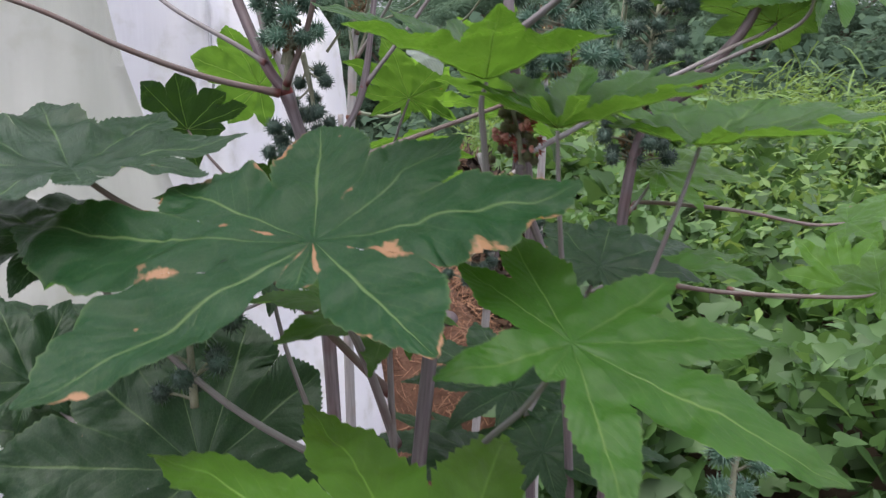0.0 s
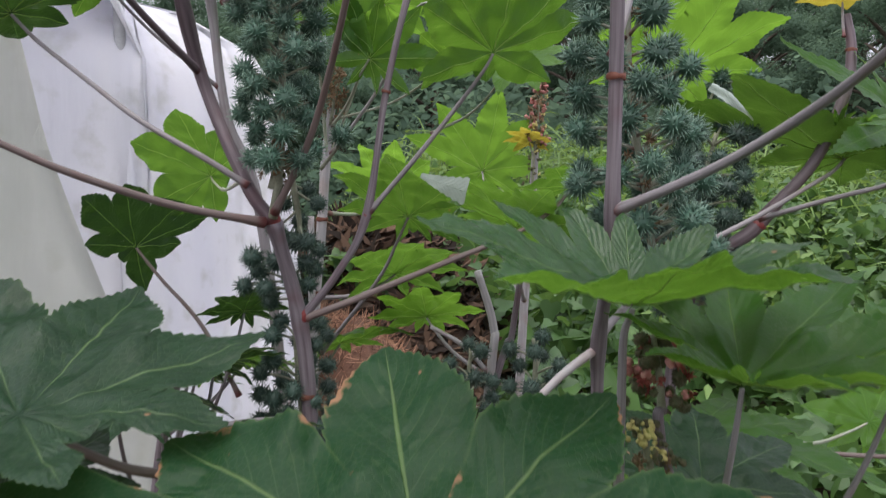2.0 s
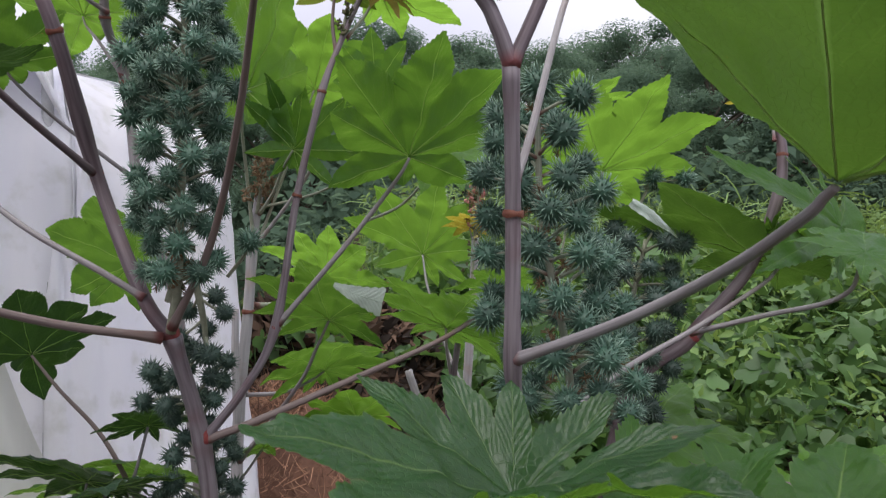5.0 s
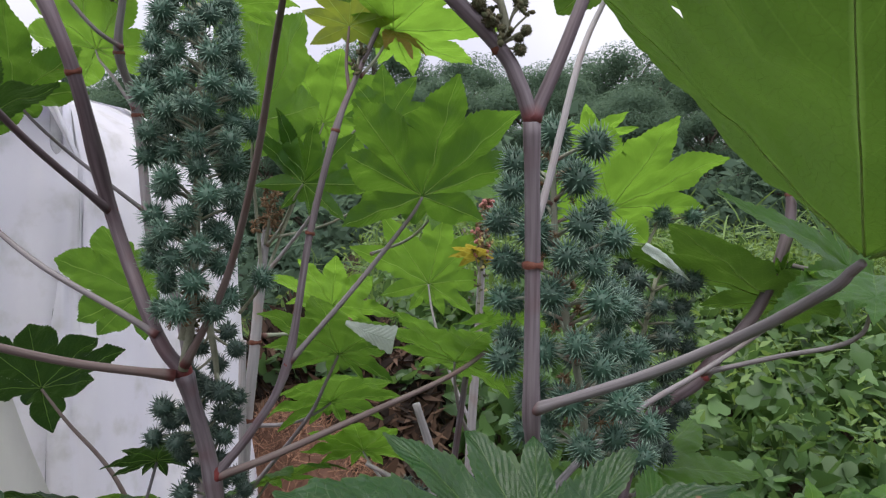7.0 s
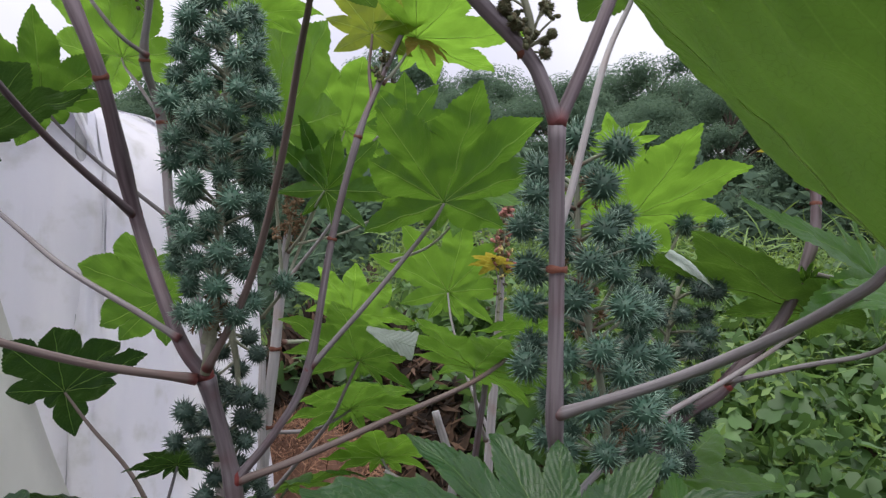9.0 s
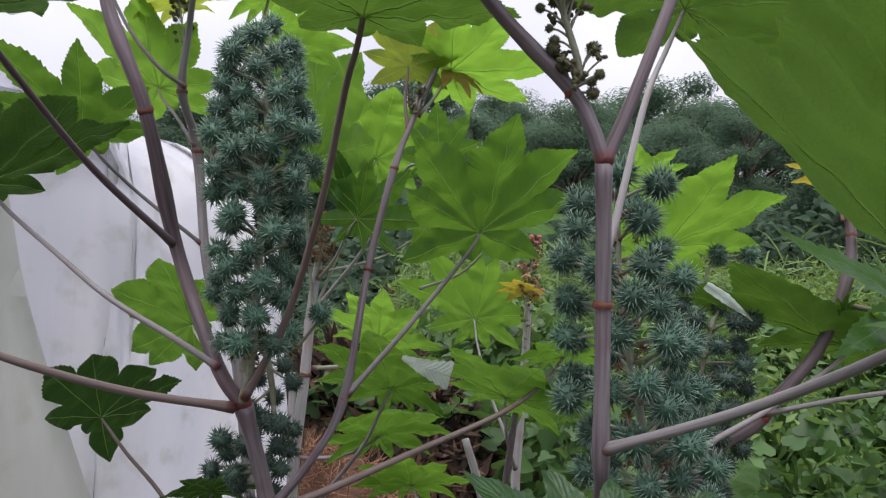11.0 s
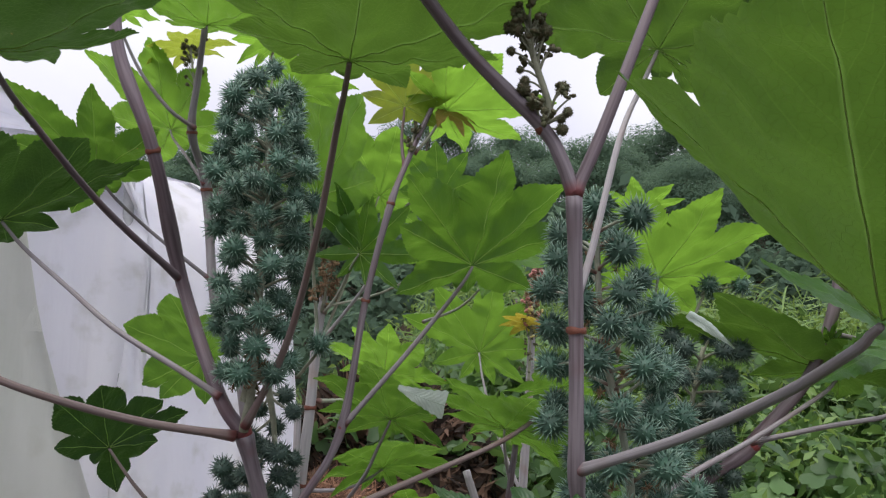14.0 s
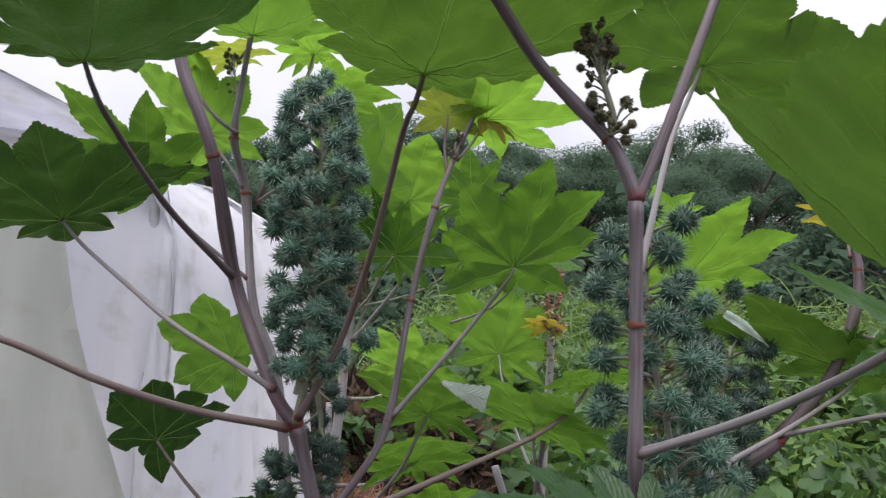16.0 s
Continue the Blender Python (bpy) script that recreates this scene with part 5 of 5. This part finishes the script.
cluster(plant, "spike of pink female flowers", [(0.191, 1.495, 1.379), (0.193, 1.495, 1.436), (0.196, 1.495, 1.499)], 95, 0.021, PINKBUDS + BUDS + PINKBUDS + CREAMS + DRIES, 4, scale=(0.5, 1.0))
cluster(plant, "cream male flowers low on the spike", [(0.188, 1.495, 1.304), (0.189, 1.495, 1.361), (0.189, 1.495, 1.417)], 26, 0.018, CREAMS + BUDS, 14, scale=(0.5, 0.95))

# ---- castor plant at the path's foot, with the large weathered leaves ----
plant = thing("castor_plant", (-0.04, 0.72, 0), "castor plant with large weathered dark leaves", "plant", "castor plants")
limb("stem", [(-0.04, 0.72, -0.02), (-0.045, 0.70, 0.6), (-0.013, 0.72, 1.027), (0.008, 0.7, 1.076)], 0.0088, 0.0068, STEM, plant, steps=10)
leaf(plant, "very large dark leaf with browned, torn margins", (-0.045, 0.705, 0.95), (-0.085, 0.503, 1.176), (33, -10, -13), 0.185, -0.06, {-3: (-18, 1.62), -2: (-3, 1.66), -1: (-20, 0.94), 0: (-10, 0.76), 1: (11, 0.72), 2: (14, 1.13), 3: (26, 1.25)}, mat=WORN, r=0.0045, fold=0.12, curl=0.08, cleft=0.6, plump=1.7, count=3, petiole=[(-0.06, 0.60, 1.06)])
leaf(plant, "large glossy leaf with seven lobes", (-0.035, 0.70, 0.85), (0.073, 0.428, 1.128), (23, 18, -35), 0.136, 0.05, {-3: (-34, 0.93), -2: (-2, 0.89), -1: (-16, 0.95), 0: (11, 0.75), 1: (9, 0.99), 2: (11, 1.34), 3: (21, 1.29)}, cleft=0.32, plump=1.35, curl=0.08, mat=GREEN, r=0.0032, count=3, petiole=[(0.02, 0.56, 1.0)], fold=0.2)
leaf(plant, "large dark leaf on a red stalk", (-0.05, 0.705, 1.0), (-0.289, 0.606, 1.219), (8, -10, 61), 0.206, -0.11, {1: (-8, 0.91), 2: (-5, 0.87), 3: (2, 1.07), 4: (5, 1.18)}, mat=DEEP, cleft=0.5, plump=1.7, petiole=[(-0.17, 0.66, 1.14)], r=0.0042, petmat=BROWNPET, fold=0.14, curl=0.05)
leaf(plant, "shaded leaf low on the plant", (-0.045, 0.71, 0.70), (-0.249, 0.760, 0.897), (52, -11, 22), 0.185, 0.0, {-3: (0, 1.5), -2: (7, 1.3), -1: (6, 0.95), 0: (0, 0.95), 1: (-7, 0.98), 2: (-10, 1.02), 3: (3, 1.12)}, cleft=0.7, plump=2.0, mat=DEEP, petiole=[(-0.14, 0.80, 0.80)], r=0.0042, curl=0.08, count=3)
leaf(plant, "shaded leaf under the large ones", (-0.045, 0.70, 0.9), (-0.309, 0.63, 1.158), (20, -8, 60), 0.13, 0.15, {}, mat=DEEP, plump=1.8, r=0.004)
leaf(plant, "lighter leaf pointing at the path", (-0.035, 0.70, 0.7), (-0.001, 0.363, 1.009), (10, 6, 26), 0.235, 0.04, {0: (-1, 1.01), 1: (1, 0.99)}, mat=LIGHT, petiole=[(-0.03, 0.52, 0.86)], r=0.004, cleft=0.3, plump=1.0, curl=0.08, fold=0.16)
leaf(plant, "shaded leaf under the large ones", (-0.045, 0.71, 0.9), (-0.045, 0.64, 1.091), (20, 0, 60), 0.13, 0.15, {}, r=0.004)
# inner leaves in DEEP: their shade is partly in that colour
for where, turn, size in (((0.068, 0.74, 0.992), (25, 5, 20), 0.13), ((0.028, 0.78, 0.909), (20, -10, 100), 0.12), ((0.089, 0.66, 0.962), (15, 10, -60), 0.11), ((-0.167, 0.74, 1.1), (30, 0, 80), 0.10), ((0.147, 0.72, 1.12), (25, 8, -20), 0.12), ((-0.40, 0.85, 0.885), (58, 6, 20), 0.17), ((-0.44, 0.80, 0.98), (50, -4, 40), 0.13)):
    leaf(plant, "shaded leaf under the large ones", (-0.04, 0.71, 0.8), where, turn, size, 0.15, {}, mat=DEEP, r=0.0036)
raceme(plant, "short spike of dark spiny fruits", [(-0.227, 0.68, 0.996), (-0.229, 0.68, 1.06), (-0.234, 0.68, 1.102)], 15, (0.03, 0.04, 0.03), OLDCAPS, 52, start=0.1)
raceme(plant, "short spike of green fruits near the ground leaves", [(0.275, 0.7, 0.887), (0.278, 0.7, 0.927), (0.282, 0.7, 0.955)], 9, (0.02, 0.025, 0.02), CAPS, 53, start=0.1)

# ---- young castor shoot in red flower ----
plant = thing("castor_plant", (0.14, 0.72, 0), "young castor shoot with upright leaves and red flowers", "plant", "castor plants")
limb("stem", [(0.14, 0.72, -0.02), (0.13, 0.69, 0.6), (0.10, 0.62, 1.05), (0.061, 0.6, 1.2), (0.061, 0.6, 1.22)], 0.0045, 0.0028, STEM, plant, steps=10)
leaf(plant, "young leaf with upright folded lobes", (0.10, 0.62, 1.1), (0.08, 0.548, 1.249), (0, 0, -20), 0.11, 0.0, {0: (0, 1.14, 0.42), 1: (2, 1.14, 0.45), -1: (-7, 0.95, 0.5), 2: (4, 1.5, 0.3), -2: (-14, 0.75, 0.5), 3: (6, 1.65, 0.2), -3: (-21, 0.96, 0.35), 4: (5, 1.62, 0.25), -4: (-25, 1.31, 0.3)}, mat=GREEN, r=0.0026, fold=0.7, cleft=0.3, plump=0.9)
leaf(plant, "large flat leaf", (0.11, 0.64, 1.0), (0.19, 0.58, 1.237), (0, 0, -40), 0.13, 0.0, {0: (0, 1.15, 0.25), 1: (2, 1.2, 0.25), -1: (-2, 1.04, 0.3), 2: (-1, 1.27, 0.16), -2: (-4, 1.0, 0.3), 3: (-4, 1.4, 0.1), -3: (-6, 1.05, 0.25), 4: (-5, 1.71, 0.1), -4: (-15, 1.71, 0.15)}, mat=GREEN, fold=0.4, cleft=0.42, plump=1.1, r=0.0028)
cluster(plant, "spike of red female flowers", [(0.061, 0.6, 1.216), (0.058, 0.6, 1.239), (0.053, 0.6, 1.262)], 58, 0.022, REDS[:2] + YOUNGCAPS + PINKBUDS[:1], 24, scale=(0.4, 0.85))
cluster(plant, "yellow male flowers under the red ones", [(0.054, 0.6, 1.188), (0.052, 0.6, 1.202), (0.051, 0.6, 1.211)], 26, 0.016, CREAMS + BUDS[:1], 25, scale=(0.5, 0.95))
cluster(plant, "withered flowers at the foot of the red spike", [(0.055, 0.6, 1.176), (0.056, 0.6, 1.184), (0.055, 0.6, 1.192)], 16, 0.018, DRIES, 26, scale=(0.35, 0.6))

# ---- thin stems in the second row ----
plant = thing("castor_plant", (0.05, 1.3, 0), "bare thin castor stems with a few round fruits", "plant", "castor plants")
limb("stem", [(0.05, 1.3, -0.02), (0.05, 1.28, 0.6), (0.081, 1.25, 1.058), (0.083, 1.25, 1.128), (0.058, 1.25, 1.207)], 0.008, 0.005, PALE, plant)
limb("branch", [(0.074, 1.25, 1.003), (0.104, 1.25, 1.104), (0.107, 1.24, 1.113), (0.118, 1.22, 1.251)], 0.0055, 0.004, STEM, plant)
limb("branch", [(0.077, 1.25, 1.062), (0.041, 1.25, 1.101), (-0.005, 1.26, 1.126)], 0.0035, 0.003, PALE, plant)
leaf(plant, "bright leaf low in the second row", (0.066, 1.25, 1.062), (-0.007, 1.3, 1.133), (40, 5, 170), 0.11, 0.1, {}, mat=LIGHT, r=0.003, petmat=PALE)
raceme(plant, "low spike of round green fruits", [(0.039, 1.2, 1.001), (0.041, 1.2, 1.06), (0.044, 1.2, 1.104)], 14, (0.04, 0.04, 0.02), OLDCAPS, 61, start=0.1)
raceme(plant, "low spike of round green fruits", [(0.107, 1.1, 1.065), (0.109, 1.1, 1.112), (0.105, 1.1, 1.145)], 10, (0.03, 0.035, 0.02), OLDCAPS, 62, start=0.1)

# ---- leaves low before the tunnel ----
plant = thing("castor_plant", (-0.42, 1.2, 0), "low castor plant standing before the tunnel", "plant", "castor plants")
limb("stem", [(-0.42, 1.2, -0.02), (-0.40, 1.2, 0.5), (-0.36, 1.18, 0.95), (-0.33, 1.17, 1.08)], 0.009, 0.005, STEM, plant)
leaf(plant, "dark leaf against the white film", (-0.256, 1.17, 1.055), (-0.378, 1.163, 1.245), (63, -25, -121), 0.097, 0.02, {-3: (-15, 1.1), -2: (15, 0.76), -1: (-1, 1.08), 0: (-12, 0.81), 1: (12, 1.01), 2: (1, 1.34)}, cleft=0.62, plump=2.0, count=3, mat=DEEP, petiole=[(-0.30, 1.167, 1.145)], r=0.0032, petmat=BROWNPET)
# low leaves before the film, shade put into their dark DEEP colour
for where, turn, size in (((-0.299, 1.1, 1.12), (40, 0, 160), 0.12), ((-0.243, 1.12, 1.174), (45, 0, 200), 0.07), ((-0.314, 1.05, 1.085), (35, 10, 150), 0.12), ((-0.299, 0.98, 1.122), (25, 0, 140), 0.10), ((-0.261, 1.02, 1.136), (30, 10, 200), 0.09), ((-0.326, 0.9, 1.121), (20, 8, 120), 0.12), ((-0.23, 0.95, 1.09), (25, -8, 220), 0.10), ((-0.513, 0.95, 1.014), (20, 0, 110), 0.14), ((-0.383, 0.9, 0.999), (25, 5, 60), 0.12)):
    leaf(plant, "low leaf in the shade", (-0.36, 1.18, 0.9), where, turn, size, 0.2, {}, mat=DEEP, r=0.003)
leaf(plant, "low leaf against the white film", (-0.35, 1.18, 1.0), (-0.255, 1.2, 1.094), (35, 0, 170), 0.11, 0.2, {}, r=0.003)
leaf(plant, "low leaf in the shade", (-0.35, 1.18, 0.95), (-0.315, 1.2, 1.074), (30, 10, 150), 0.10, 0.2, {}, r=0.003)
leaf(plant, "low leaf in the shade", (-0.35, 1.18, 0.95), (-0.133, 1.3, 1.093), (30, 10, 200), 0.12, 0.2, {}, r=0.003)
